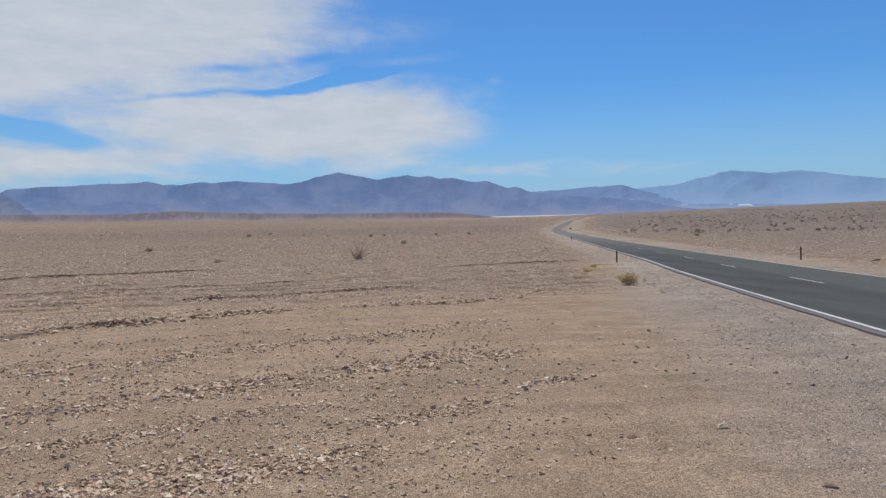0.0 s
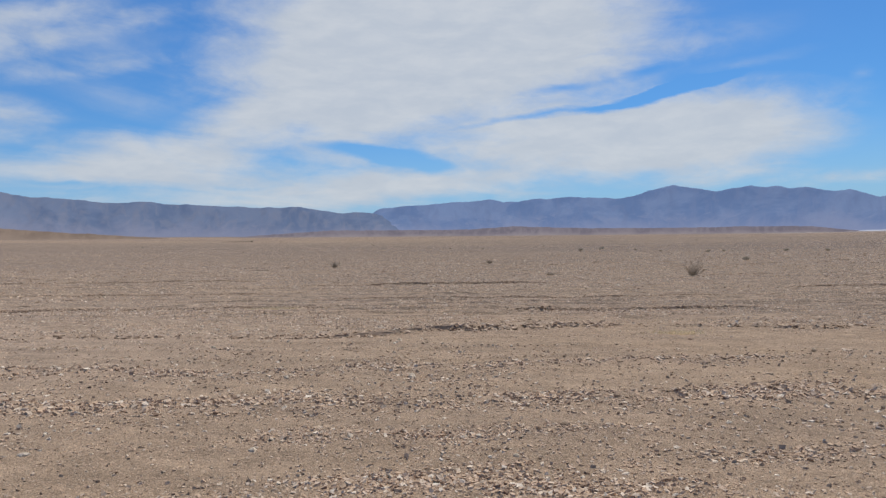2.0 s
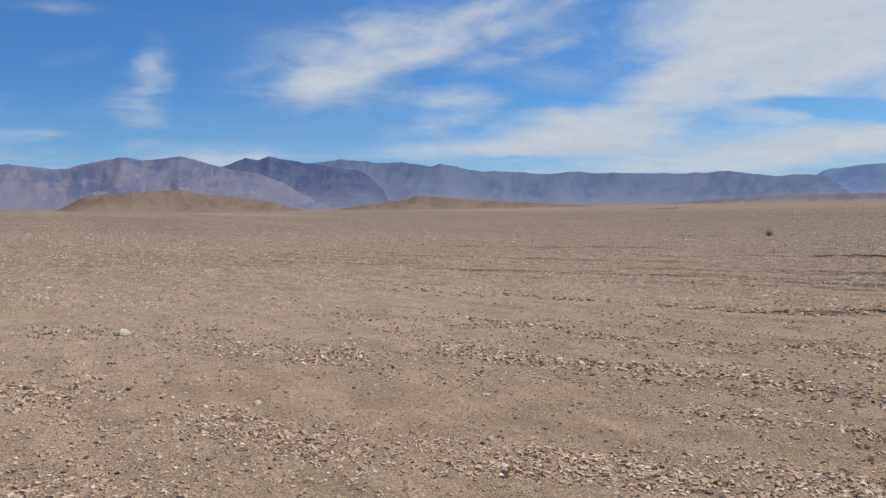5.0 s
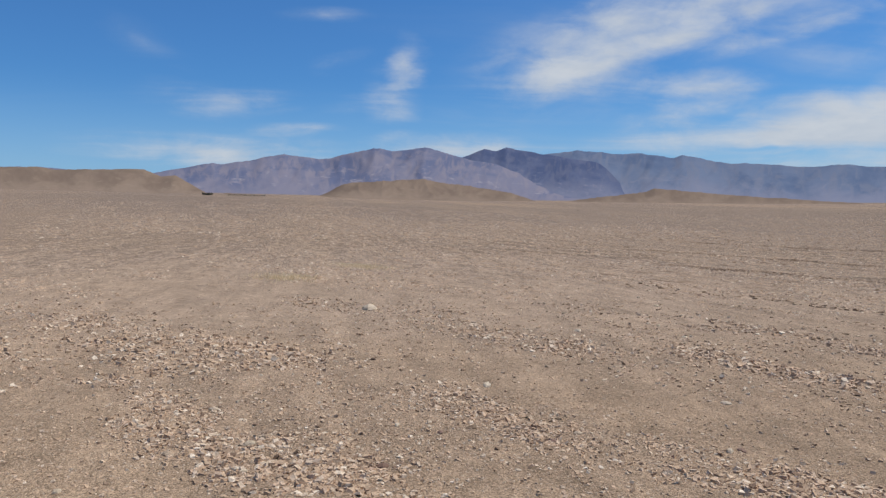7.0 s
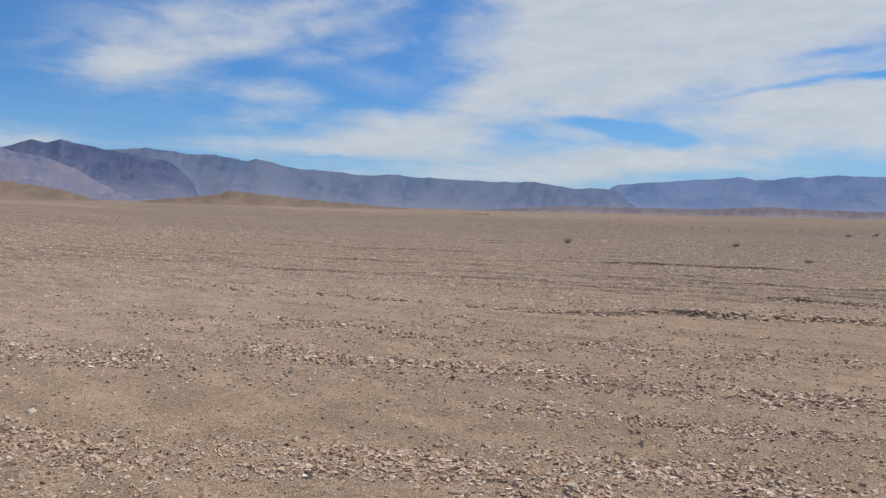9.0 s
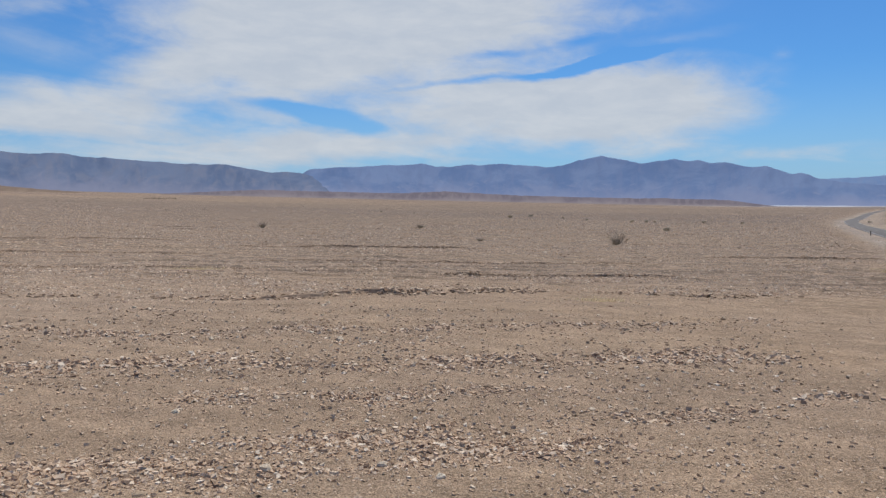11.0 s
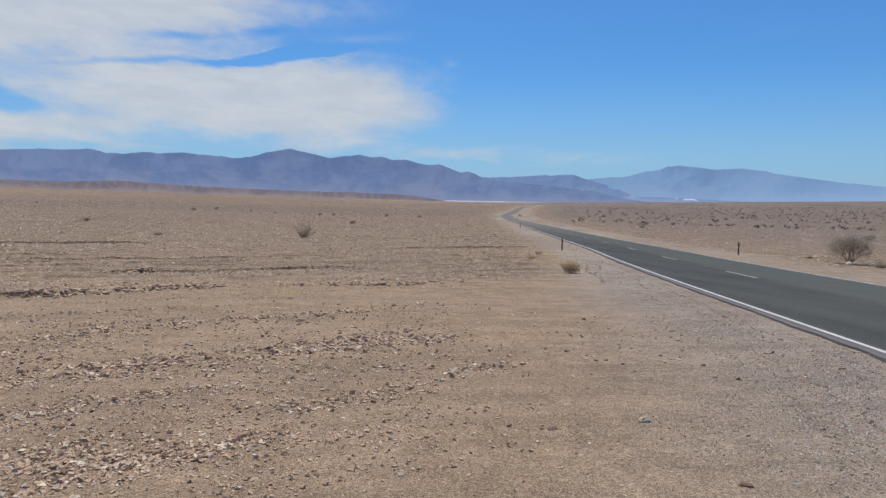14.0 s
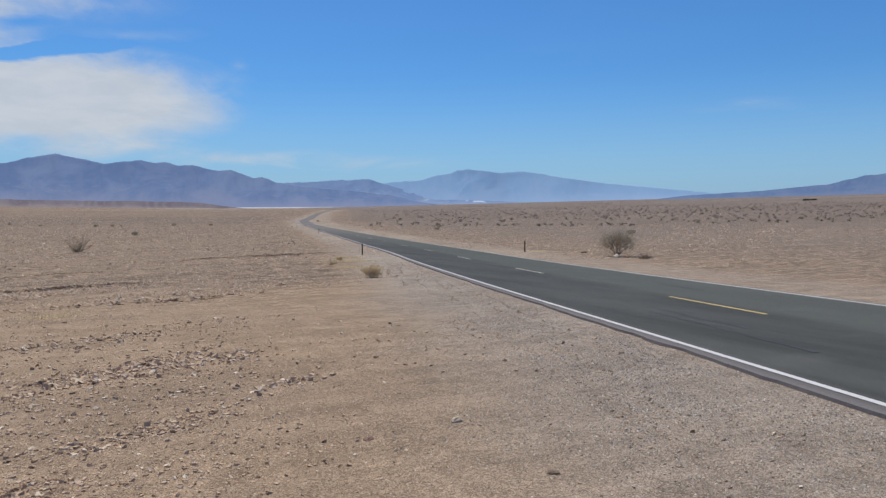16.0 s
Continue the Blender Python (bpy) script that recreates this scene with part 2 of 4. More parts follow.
    grey = node(t, "ShaderNodeCombineColor")
    for k in range(3):
        link(t, tone, grey.inputs[k])
    colour = mix(t, 1.0, sand, grey.outputs[0], "MULTIPLY")
    colour = mix(t, maths(t, "MULTIPLY", pale, 0.5), colour, (0.567, 0.483, 0.373))
    link(t, colour, b.inputs["Base Color"])
    bump(t, b, maths(t, "ADD", maths(t, "MULTIPLY", domes, 0.22), maths(t, "ADD", maths(t, "MULTIPLY", grit, 0.35), lump)), 0.6, 0.03)
    return m


def rock_material(name, stops, scale, specular=0.15, per_island=False):
    """Mixed stones: each takes one of the colours, from the commonest dark to the rarest pale."""
    m, t, b = material(name, 0.9, specular)
    if per_island:
        pick = node(t, "ShaderNodeNewGeometry").outputs["Random Per Island"]
    else:
        pick = node(t, "ShaderNodeObjectInfo").outputs["Random"]
    ramp = node(t, "ShaderNodeValToRGB")
    link(t, pick, ramp.inputs[0])
    marks = ramp.color_ramp.elements
    while len(marks) < len(stops):
        marks.new(0.5)
    for mark, (at, colour) in zip(marks, stops):
        mark.position = at
    for mark, (at, colour) in zip(marks, stops):
        mark.color = (*colour, 1)
    grain = noisy(t, place(t), scale, 4, 0.65)
    tone = mix(t, smooth(t, grain, 0.3, 0.72), (0.76, 0.74, 0.72), (1.14, 1.13, 1.11))
    link(t, mix(t, 1.0, ramp.outputs[0], tone, "MULTIPLY"), b.inputs["Base Color"])
    bump(t, b, grain, 0.4, 0.01)
    return m


def mountain_material(name, low, high, streak, pale, scale, fan, patches=0.4):
    """Rock, with distance haze put into the colours of the far ranges: broad dark and light flanks, faint slanting
    ribs, pale patches, and fans of debris at the foot.
    """
    m, t, b = material(name, 1.0, 0.0)
    flat_on = node(t, "ShaderNodeCombineXYZ")
    link(t, attribute(t, "arc"), flat_on.inputs[0])
    link(t, attribute(t, "up"), flat_on.inputs[1])

    def over(sx, sy, turn=0.0):
        m = node(t, "ShaderNodeMapping")
        link(t, flat_on.outputs[0], m.inputs["Vector"])
        m.inputs["Scale"].default_value, m.inputs["Rotation"].default_value = (sx * scale, sy * scale, 1), (0, 0, radians(turn))
        return m.outputs[0]

    rock = noisy(t, over(1.0, 1.5, 12), 1.0, 7, 0.62, 0.6)
    colour = mix(t, smooth(t, rock, 0.40, 0.60), low, high)
    ribs = noisy(t, over(5.0, 2.6, 28), 1.0, 5, 0.6, 0.8)
    colour = mix(t, smooth(t, ribs, 0.44, 0.66, 0.0, 0.75), colour, streak)
    apron = attribute(t, "apron")
    spots = noisy(t, over(3.0, 7.0, 6), 1.0, 6, 0.62, 0.5)
    bare = maths(t, "MULTIPLY", smooth(t, spots, 0.55, 0.70, 0.0, patches), smooth(t, apron, 0.15, 0.55))
    colour = mix(t, bare, colour, pale)
    foot = maths(t, "ADD", apron, maths(t, "MULTIPLY", maths(t, "SUBTRACT", rock, 0.5), 0.9))
    # fan covers debris and, on the far ranges, the paler haze at the foot
    colour = mix(t, smooth(t, foot, 0.35, 0.95, 0.0, 0.8), colour, fan)
    link(t, colour, b.inputs["Base Color"])
    return m


def asphalt_material():
    m, t, b = material("worn_asphalt", 0.92, 0.12)
    here = place(t)
    wear = noisy(t, place(t, (0.9, 0.10, 1), 10.2), 0.9, 5, 0.6)
    grit = noisy(t, here, 130.0, 2, 0.7)
    stain = noisy(t, here, 0.5, 4, 0.6)
    colour = mix(t, smooth(t, wear, 0.3, 0.72), (0.055, 0.055, 0.048), (0.090, 0.090, 0.079))
    colour = mix(t, smooth(t, stain, 0.55, 0.75, 0.0, 0.4), colour, (0.135, 0.128, 0.115))
    colour = mix(t, maths(t, "MULTIPLY", attribute(t, "old_lane"), 0.6), colour, (0.114, 0.117, 0.098))
    # asphalt turns paler and tanner the farther out it lies
    colour = mix(t, maths(t, "MULTIPLY", attribute(t, "far_pale"), 0.9), colour, (0.190, 0.168, 0.146))
    edge = attribute(t, "worn_edge")
    colour = mix(t, edge, colour, (0.190, 0.168, 0.155))
    tone = mix(t, smooth(t, grit, 0.3, 0.7), (0.75, 0.75, 0.75), (1.2, 1.2, 1.2))
    link(t, mix(t, 1.0, colour, tone, "MULTIPLY"), b.inputs["Base Color"])
    bump(t, b, grit, 0.35, 0.006)
    return m


def paint_material(name, colour, worn):
    m, t, b = material(name, 0.85, 0.08)
    chips = noisy(t, place(t), 14.0, 5, 0.75)
    link(t, mix(t, smooth(t, chips, 0.56, 0.72, 0.0, 0.7), colour, worn), b.inputs["Base Color"])
    return m


def plain_material(name, dark, light, scale, rough=0.9, translucent=False):
    m, t, b = material(name, rough, 0.15)
    n = noisy(t, place(t), scale, 4, 0.6)
    shade = node(t, "ShaderNodeNewGeometry").outputs["Random Per Island"]
    both = maths(t, "ADD", maths(t, "MULTIPLY", n, 0.5), maths(t, "MULTIPLY", shade, 0.5))
    colour = mix(t, smooth(t, both, 0.25, 0.75), dark, light)
    link(t, colour, b.inputs["Base Color"])
    if translucent:
        thin = node(t, "ShaderNodeBsdfTranslucent")
        link(t, colour, thin.inputs["Color"])
        blend = node(t, "ShaderNodeMixShader")
        blend.inputs[0].default_value = 0.5
        link(t, b.outputs[0], blend.inputs[1])
        link(t, thin.outputs[0], blend.inputs[2])
        link(t, blend.outputs[0], t.nodes["Material Output"].inputs["Surface"])
    return m


GROUND = ground_material()
ASPHALT = asphalt_material()
WHITE = paint_material("worn_white_road_paint", (0.60, 0.57, 0.54), (0.27, 0.255, 0.24))
YELLOW = paint_material("worn_yellow_road_paint", (0.50, 0.37, 0.16), (0.24, 0.21, 0.15))
# paler, less yellow paint for the dashes farther along
PALE = paint_material("pale_road_paint", (0.44, 0.40, 0.33), (0.22, 0.20, 0.17))
TAR = plain_material("dark_tar_seal", (0.050, 0.049, 0.048), (0.072, 0.070, 0.068), 3.0, 0.7)
STONE = rock_material("mixed_desert_stone", [(0.05, (0.237, 0.163, 0.105)), (0.5, (0.430, 0.318, 0.212)), (0.9, (0.640, 0.520, 0.385))], 55.0)
GRAVEL = rock_material("mixed_gravel", [(0.01, (0.250, 0.165, 0.110)), (0.10, (0.450, 0.315, 0.205)), (0.42, (0.570, 0.405, 0.266)), (0.60, (0.610, 0.428, 0.288)),
                                        (0.78, (0.560, 0.432, 0.318)), (0.90, (0.660, 0.505, 0.352)), (0.985, (0.840, 0.700, 0.530))], 60.0, per_island=True)
GREY_GRAVEL = rock_material("grey_roadside_gravel", [(0.05, (0.160, 0.140, 0.122)), (0.35, (0.330, 0.288, 0.245)), (0.7, (0.470, 0.415, 0.350)), (0.97, (0.720, 0.645, 0.550))], 70.0, per_island=True)
CLOD = rock_material("dark_soil_clod", [(0.05, (0.300, 0.200, 0.125)), (0.5, (0.460, 0.325, 0.215)), (0.95, (0.600, 0.450, 0.315))], 30.0, per_island=True)
BANK = plain_material("cut_bank_soil", (0.26, 0.180, 0.118), (0.37, 0.262, 0.172), 7.0)
# western range and spur: rock tones with blue-grey distance haze painted in
WEST_HAZE_ROCK = mountain_material("western_range_hazed_rock", (0.122, 0.138, 0.208), (0.185, 0.182, 0.232), (0.235, 0.212, 0.240), (0.37, 0.33, 0.33), 0.006, (0.208, 0.196, 0.236), 0.7)
DARK_HAZE_ROCK = mountain_material("dark_spur_hazed_rock", (0.075, 0.096, 0.165), (0.105, 0.124, 0.192), (0.130, 0.140, 0.195), (0.25, 0.24, 0.275), 0.006, (0.195, 0.200, 0.252), 0.6)
# northern range and level ridge: blue air haze is mixed into the rock colours
NORTH_HAZE_ROCK = mountain_material("northern_range_hazed_rock", (0.120, 0.175, 0.288), (0.165, 0.218, 0.325), (0.150, 0.195, 0.298), (0.25, 0.27, 0.34), 0.004, (0.218, 0.240, 0.322))
WALL_HAZE_ROCK = mountain_material("level_ridge_hazed_rock", (0.108, 0.143, 0.215), (0.146, 0.178, 0.245), (0.168, 0.185, 0.235), (0.24, 0.24, 0.275), 0.004, (0.212, 0.218, 0.272))
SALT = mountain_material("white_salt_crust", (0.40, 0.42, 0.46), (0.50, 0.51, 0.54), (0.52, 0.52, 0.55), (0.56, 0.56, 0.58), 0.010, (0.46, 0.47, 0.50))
# far, middle and eastern ranges: colours painted towards the haze blue of distance
FAR_HAZE_ROCK = mountain_material("far_range_hazed_rock", (0.200, 0.312, 0.452), (0.215, 0.325, 0.462), (0.225, 0.330, 0.462), (0.28, 0.37, 0.49), 0.003, (0.26, 0.355, 0.48))
MID_HAZE_ROCK = mountain_material("middle_range_hazed_rock", (0.160, 0.235, 0.365), (0.180, 0.252, 0.375), (0.19, 0.25, 0.36), (0.60, 0.61, 0.63), 0.004, (0.25, 0.31, 0.41), 0.9)
EAST_HAZE_ROCK = mountain_material("eastern_slope_hazed_rock", (0.100, 0.152, 0.255), (0.132, 0.182, 0.278), (0.140, 0.185, 0.275), (0.20, 0.23, 0.31), 0.005, (0.168, 0.205, 0.292))
FLAT_ROCK = mountain_material("dark_foothill_rock", (0.150, 0.128, 0.138), (0.190, 0.160, 0.165), (0.21, 0.178, 0.178), (0.29, 0.25, 0.24), 0.012, (0.27, 0.228, 0.212))
CLAY = mountain_material("tan_clay_hill", (0.185, 0.135, 0.100), (0.235, 0.172, 0.125), (0.205, 0.150, 0.110), (0.33, 0.255, 0.185), 0.016, (0.275, 0.205, 0.150))
STRAW = plain_material("dry_straw", (0.60, 0.46, 0.27), (0.85, 0.70, 0.46), 8.0, translucent=True)
TWIG = plain_material("grey_twigs", (0.40, 0.305, 0.215), (0.60, 0.475, 0.350), 9.0)
SAGE = plain_material("grey_olive_leaves", (0.35, 0.295, 0.218), (0.55, 0.468, 0.360), 6.0, translucent=True)
BRUSH = plain_material("dusty_brush", (0.140, 0.118, 0.093), (0.260, 0.218, 0.168), 6.0)
POST = plain_material("dark_post_paint", (0.030, 0.026, 0.024), (0.065, 0.055, 0.048), 20.0, 0.6)
BOUGH = plain_material("far_tree_green", (0.060, 0.065, 0.050), (0.100, 0.100, 0.075), 0.5)

# ---- helpers for shapes ----
def hashed(i, j, seed):
    h = (i.astype(np.int64) * 374761393 + j.astype(np.int64) * 668265263 + seed * 1274126177) & 0xFFFFFFFF
    h = ((h ^ (h >> 13)) * 1274126177) & 0xFFFFFFFF
    return ((h ^ (h >> 16)) & 0xFFFF) / 65535.0


def vnoise(x, y, seed=0):
    """Smooth value noise, 0 to 1."""
    i, j = np.floor(x), np.floor(y)
    u, v = x - i, y - j
    u, v = u * u * (3 - 2 * u), v * v * (3 - 2 * v)
    low = hashed(i, j, seed) * (1 - u) + hashed(i + 1, j, seed) * u
    top = hashed(i, j + 1, seed) * (1 - u) + hashed(i + 1, j + 1, seed) * u
    return low * (1 - v) + top * v


def fbm(x, y, seed=0, octaves=4, gain=0.5):
    out, size, whole = 0.0, 1.0, 0.0
    for k in range(octaves):
        out = out + size * vnoise(x * 2**k + 17.3 * k, y * 2**k - 9.1 * k, seed + k)
        whole += size
        size *= gain
    return out / whole


def step(low, high, x):
    t = np.clip((x - low) / (high - low), 0, 1)
    return t * t * (3 - 2 * t)


def part(name, verts, faces, mat, parent=None, label="", shade=False):
    """Links one mesh object, under its thing if there is one."""
    me = bpy.data.meshes.new(name)
    verts = np.asarray(verts, dtype=np.float32)
    if isinstance(faces, np.ndarray):
        n, k = faces.shape
        me.vertices.add(len(verts))
        me.vertices.foreach_set("co", verts.ravel())
        me.loops.add(n * k)
        me.loops.foreach_set("vertex_index", faces.astype(np.int32).ravel())
        me.polygons.add(n)
        me.polygons.foreach_set("loop_start", np.arange(0, n * k, k, dtype=np.int32))
        me.update(calc_edges=True)
    else:
        me.from_pydata(verts.tolist(), [], faces)
        me.update()
    me.materials.append(mat)
    me.polygons.foreach_set("use_smooth", np.full(len(me.polygons), shade))
    ob = new(name, me)
    if parent is not None:
        ob.parent = parent
    return tagged(ob, label)


def grid_faces(rows, cols, closed=False):
    i, j = np.meshgrid(np.arange(rows - 1), np.arange(cols if closed else cols - 1), indexing="ij")
    k = (j + 1) % cols
    return np.stack([i * cols + j, i * cols + k, (i + 1) * cols + k, (i + 1) * cols + j], -1).reshape(-1, 4)


def floats(ob, name, values):
    ob.data.attributes.new(name, "FLOAT", "POINT").data.foreach_set("value", np.asarray(values, dtype=np.float32))


# ---- the lie of the land ----
EYE = 1.744  # the camera's height over the ground at its feet


def base_z(x, y):
    """The wash falls away northwards, and fans rise on both sides of the valley."""
    r = np.hypot(x, y)
    az = np.degrees(np.arctan2(-x, y))
    yc = np.where(y > 0, 87.2 * np.tanh(y / 87.2), 9.8 * np.tanh(y / 32.7))
    off = np.abs((az + 7 + 180) % 360 - 180)
    off = np.sqrt(off * off + 64) - 8
    left = ((az + 7) % 360) < 180
    e = -0.16 + np.where(left, 0.0215, 0.0235) * np.minimum(off, 115)
    far = np.maximum(0, r - 87.2)
    return -0.04 * yc + far * far / (far + 65.4) * np.tan(np.radians(e))


ROAD = np.array([(-130, -790), (-26.4, -195), (8.34, 0), (10.07, 9.65), (12.15, 21.4), (14.4, 33.8), (16.7, 46.0), (20.0, 68),
                 (24.6, 105), (28.8, 145), (32.4, 180), (38.0, 222), (53.5, 298), (85, 452), (165, 800), (330, 1500)], float)


def road_line(spacing):
    """The road's middle, every so many metres, as a smooth curve through its stations, with the way along it."""
    d = np.r_[0, np.cumsum(np.hypot(*np.diff(ROAD, axis=0).T))]
    s = np.arange(0, d[-1], spacing)
    slope = np.gradient(ROAD, d, axis=0)
    k = np.clip(np.searchsorted(d, s, side="right") - 1, 0, len(d) - 2)
    h = (d[k + 1] - d[k])[:, None]
    u = ((s - d[k]) / h[:, 0])[:, None]
    p = (2 * u**3 - 3 * u**2 + 1) * ROAD[k] + (u**3 - 2 * u**2 + u) * h * slope[k] + (3 * u**2 - 2 * u**3) * ROAD[k + 1] + (u**3 - u**2) * h * slope[k + 1]
    way = np.gradient(p, axis=0)
    return s, p, way / np.hypot(*way.T)[:, None]


LINE_S, LINE_P, LINE_W = road_line(2.0)


def road_offset(x, y):
    """How far a place lies from the road's middle, to the right of its way north."""
    out = np.full(np.shape(x), 999.0)
    near = np.hypot(x, y) < 900
    px, py = np.asarray(x)[near], np.asarray(y)[near]
    keep = np.hypot(*LINE_P.T) < 950
    lp, lw = LINE_P[keep], LINE_W[keep]
    got = np.empty(len(px))
    for k in range(0, len(px), 20000):
        dx, dy = px[k : k + 20000, None] - lp[:, 0], py[k : k + 20000, None] - lp[:, 1]
        n = np.argmin(dx * dx + dy * dy, axis=1)
        row = np.arange(len(n))
        got[k : k + 20000] = dx[row, n] * lw[n, 1] - dy[row, n] * lw[n, 0]
    out[near] = got
    return out


CB, SB = math.cos(radians(BAND_TURN)), math.sin(radians(BAND_TURN))


def bands(x, y):
    """Wash lines: long low ridges of stones with sandy runs between them, 0 to 1."""
    u, v = x * CB + y * SB, -x * SB + y * CB
    v = v + 1.6 * (fbm(u * 0.09, v * 0.09, 41, 3) - 0.5)
    wide = 0.6 + 0.018 * np.hypot(x, y)
    return 0.62 * fbm(u * 0.13 / wide, v * 0.62 / wide, 7, 4, 0.55) + 0.38 * fbm(u * 0.6, v * 1.1, 19, 3)


# bars of stones that run-off has left, in metres along and across the wash: from, to, and half their width
BARS = [(-9.5, 3.2, -6.0, 4.0, 0.50), (-6.0, 4.2, -2.8, 4.7, 0.50), (-2.8, 4.8, 1.4, 5.6, 0.55), (-1.5, 7.0, 2.4, 7.2, 0.30), (-5.2, 8.4, -0.6, 8.9, 0.65), (0.2, 8.7, 5.2, 9.2, 0.50),
        (-4.5, 11.2, 2.4, 11.8, 0.40), (-13, 6.3, -7, 7.2, 0.60), (-7.5, 1.6, -3.8, 2.2, 0.45), (-12, 2.0, -8, 2.6, 0.60), (2.4, 11.9, 7.5, 12.8, 0.40), (2.6, 6.1, 4.6, 6.6, 0.35),
        (-16, 10.5, -6, 11.5, 0.7), (-9, 14.2, -4, 14.6, 0.35)]


def bar_cover(u, v):
    """How much of the ground the stone bars cover, 0 to 1."""
    u = u + 0.7 * (fbm(u * 0.7, v * 0.9, 203, 3) - 0.5)
    v = v + 0.9 * (fbm(u * 0.55, v * 0.8, 207, 4, 0.6) - 0.5)
    out = np.zeros(np.shape(u))
    for u0, v0, u1, v1, half in BARS:
        du, dv = u1 - u0, v1 - v0
        k = np.clip(((u - u0) * du + (v - v0) * dv) / (du * du + dv * dv), 0, 1)
        away = np.hypot((u - u0 - k * du) * 0.6, v - v0 - k * dv)
        out = np.maximum(out, 1 - step(half * 0.45, half * 1.35, away))
    return out


def stone_cover(x, y):
    """How thick the stones lie: bars near by, a broad stony field behind the long cut bank, thin streaks elsewhere."""
    u, v = x * CB + y * SB, -x * SB + y * CB
    clump = step(0.36, 0.62, fbm(u * 0.9, v * 1.7, 211, 3, 0.6))
    near = bar_cover(u, v) * (0.30 + 0.70 * clump)
    edge = ledge_edge(u, v, LEDGES[0])[0]
    b = bands(x, y)
    field = step(-0.1, 0.5, edge) * (0.22 + 0.55 * step(0.43, 0.55, b) + 0.23 * clump)
    thin = step(0.49, 0.57, b) * (0.30 + 0.40 * step(8, 14, -u)) * (0.5 + 0.5 * clump)
    return np.maximum(np.maximum(near, field), thin)


# little cut banks: how far out they run, from where to where along the wash, and how high they are
LEDGES = [(17.4, -12, 10, 0.13), (24.3, 4.5, 10, 0.08), (27.0, -18, -6, 0.05), (33.0, -4, 14, 0.06), (41.0, -30, -12, 0.07), (52.0, -8, 6, 0.13), (40.5, 23, 30, 0.11), (68.0, -45, -20, 0.10)]
BANK_U, BANK_V = (-14, -9, -6, -2.6, -1.4, -0.2, 1.2, 2.7, 6, 9, 14), (16.9, 16.9, 16.5, 16.2, 16.7, 18.0, 17.6, 17.9, 18.4, 17.4, 17.2)


def ledge_edge(u, v, ledge):
    """How far a place lies behind a cut bank's ragged edge, and how strong the bank is there."""
    v0, u0, u1, _ = ledge
    ragged = 0.7 * (fbm(u * 0.55, u * 0 + v0, 51, 5, 0.62) - 0.5)
    if ledge is LEDGES[0]:
        edge = v - np.interp(u, BANK_U, BANK_V) - ragged
    else:
        edge = v - v0 - 1.6 * (fbm(u * 0.12, u * 0 + v0, 51, 3) - 0.5) - ragged
    fade = (0.30 + 1.1 * vnoise(u * 0.5, u * 0 + v0, 77)) * step(u0 - 3, u0, u) * (1 - step(u1, u1 + 3, u))
    if ledge is LEDGES[0]:
        fade = fade * np.interp(u, (-12, -6, -3, -1, 0, 3, 5, 9, 11), (0.15, 0.3, 0.45, 0.65, 1.1, 1.1, 0.55, 0.45, 0.1))
    return edge, fade


def terraces(x, y):
    """Little steps that run-off has cut across the wash: their height in metres, and how near a place lies to an edge."""
    r = np.hypot(x, y)
    u, v = x * CB + y * SB, -x * SB + y * CB
    wide = 1.1 + 0.012 * np.maximum(r - 15, 0)
    phase = np.log(np.maximum(v, 2.0)) * 9.0 + 3.2 * fbm(u * 0.07 + 3, v * 0.10, 131, 4, 0.6)
    cut = phase - np.floor(phase)
    patch = step(0.45, 0.57, fbm(u * 0.08 / wide, v * 0.22 / wide, 137, 3)) * step(9, 15, v) * (1 - step(90, 140, r))
    high = 0.10 * (0.4 + 0.6 * step(14, 26, v)) * patch * (0.4 + vnoise(u * 0.35, v * 0.5, 139)) * (0.8 + 0.006 * r)
    return high * step(0.0, 0.09, cut) * (1 - cut), patch * (1 - step(0.10, 0.30, cut))


def relief(x, y, off):
    """Small ups and downs on the land: stony ridges, little eroded ledges, ruts."""
    r = np.hypot(x, y)
    calm = step(3.2, 8.0, np.abs(off)) * np.where(off > 0, step(4, 14, off), 1)
    b = bands(x, y)
    u, v = x * CB + y * SB, -x * SB + y * CB
    z = 0.10 * (b - 0.5) + 0.035 * (fbm(x * 1.3, y * 1.3, 3, 3) - 0.5) + 0.02 * (fbm(x * 5, y * 5, 5, 2) - 0.5)
    # the long cut bank, about a hand high, and smaller ones beyond it
    for ledge in LEDGES:
        edge, fade = ledge_edge(u, v, ledge)
        z = z + ledge[3] * fade * step(-0.08, 0.08, edge) * np.exp(-np.maximum(edge, 0) / 4.0)
    z = z + terraces(x, y)[0]
    swell = step(25, 120, r) * 0.5 * (fbm(x * 0.02, y * 0.02, 61, 3) - 0.5)
    return z * calm * (1 - step(150, 400, r)) + swell * step(6, 40, np.abs(off))


# a pair of old tyre tracks over the shoulder: northing, and easting of the inner one
TRACK_Y, TRACK_X, GAUGE = (2, 4.4, 6.5, 8.6, 10.7, 15.2, 18.5, 22.7, 30, 40), (3.3, 3.96, 4.49, 4.8, 5.13, 5.9, 6.5, 7.3, 8.9, 10.6), 1.45


def track_marks(x, y):
    """How deep the tyre tracks are worn, 0 to 1, broken here and there."""
    d = x - np.interp(y, TRACK_Y, TRACK_X) - 0.12 * np.sin(y * 0.9)
    marks = sum(np.exp(-(((d - side) / 0.085) ** 2)) for side in (-0.13, 0.13, GAUGE - 0.12, GAUGE + 0.12, 0.75))
    return np.clip(marks, 0, 1) * step(0.36, 0.58, fbm(x * 0.7, y * 0.35, 91, 4)) * step(2, 4, y) * (1 - step(26, 38, y))


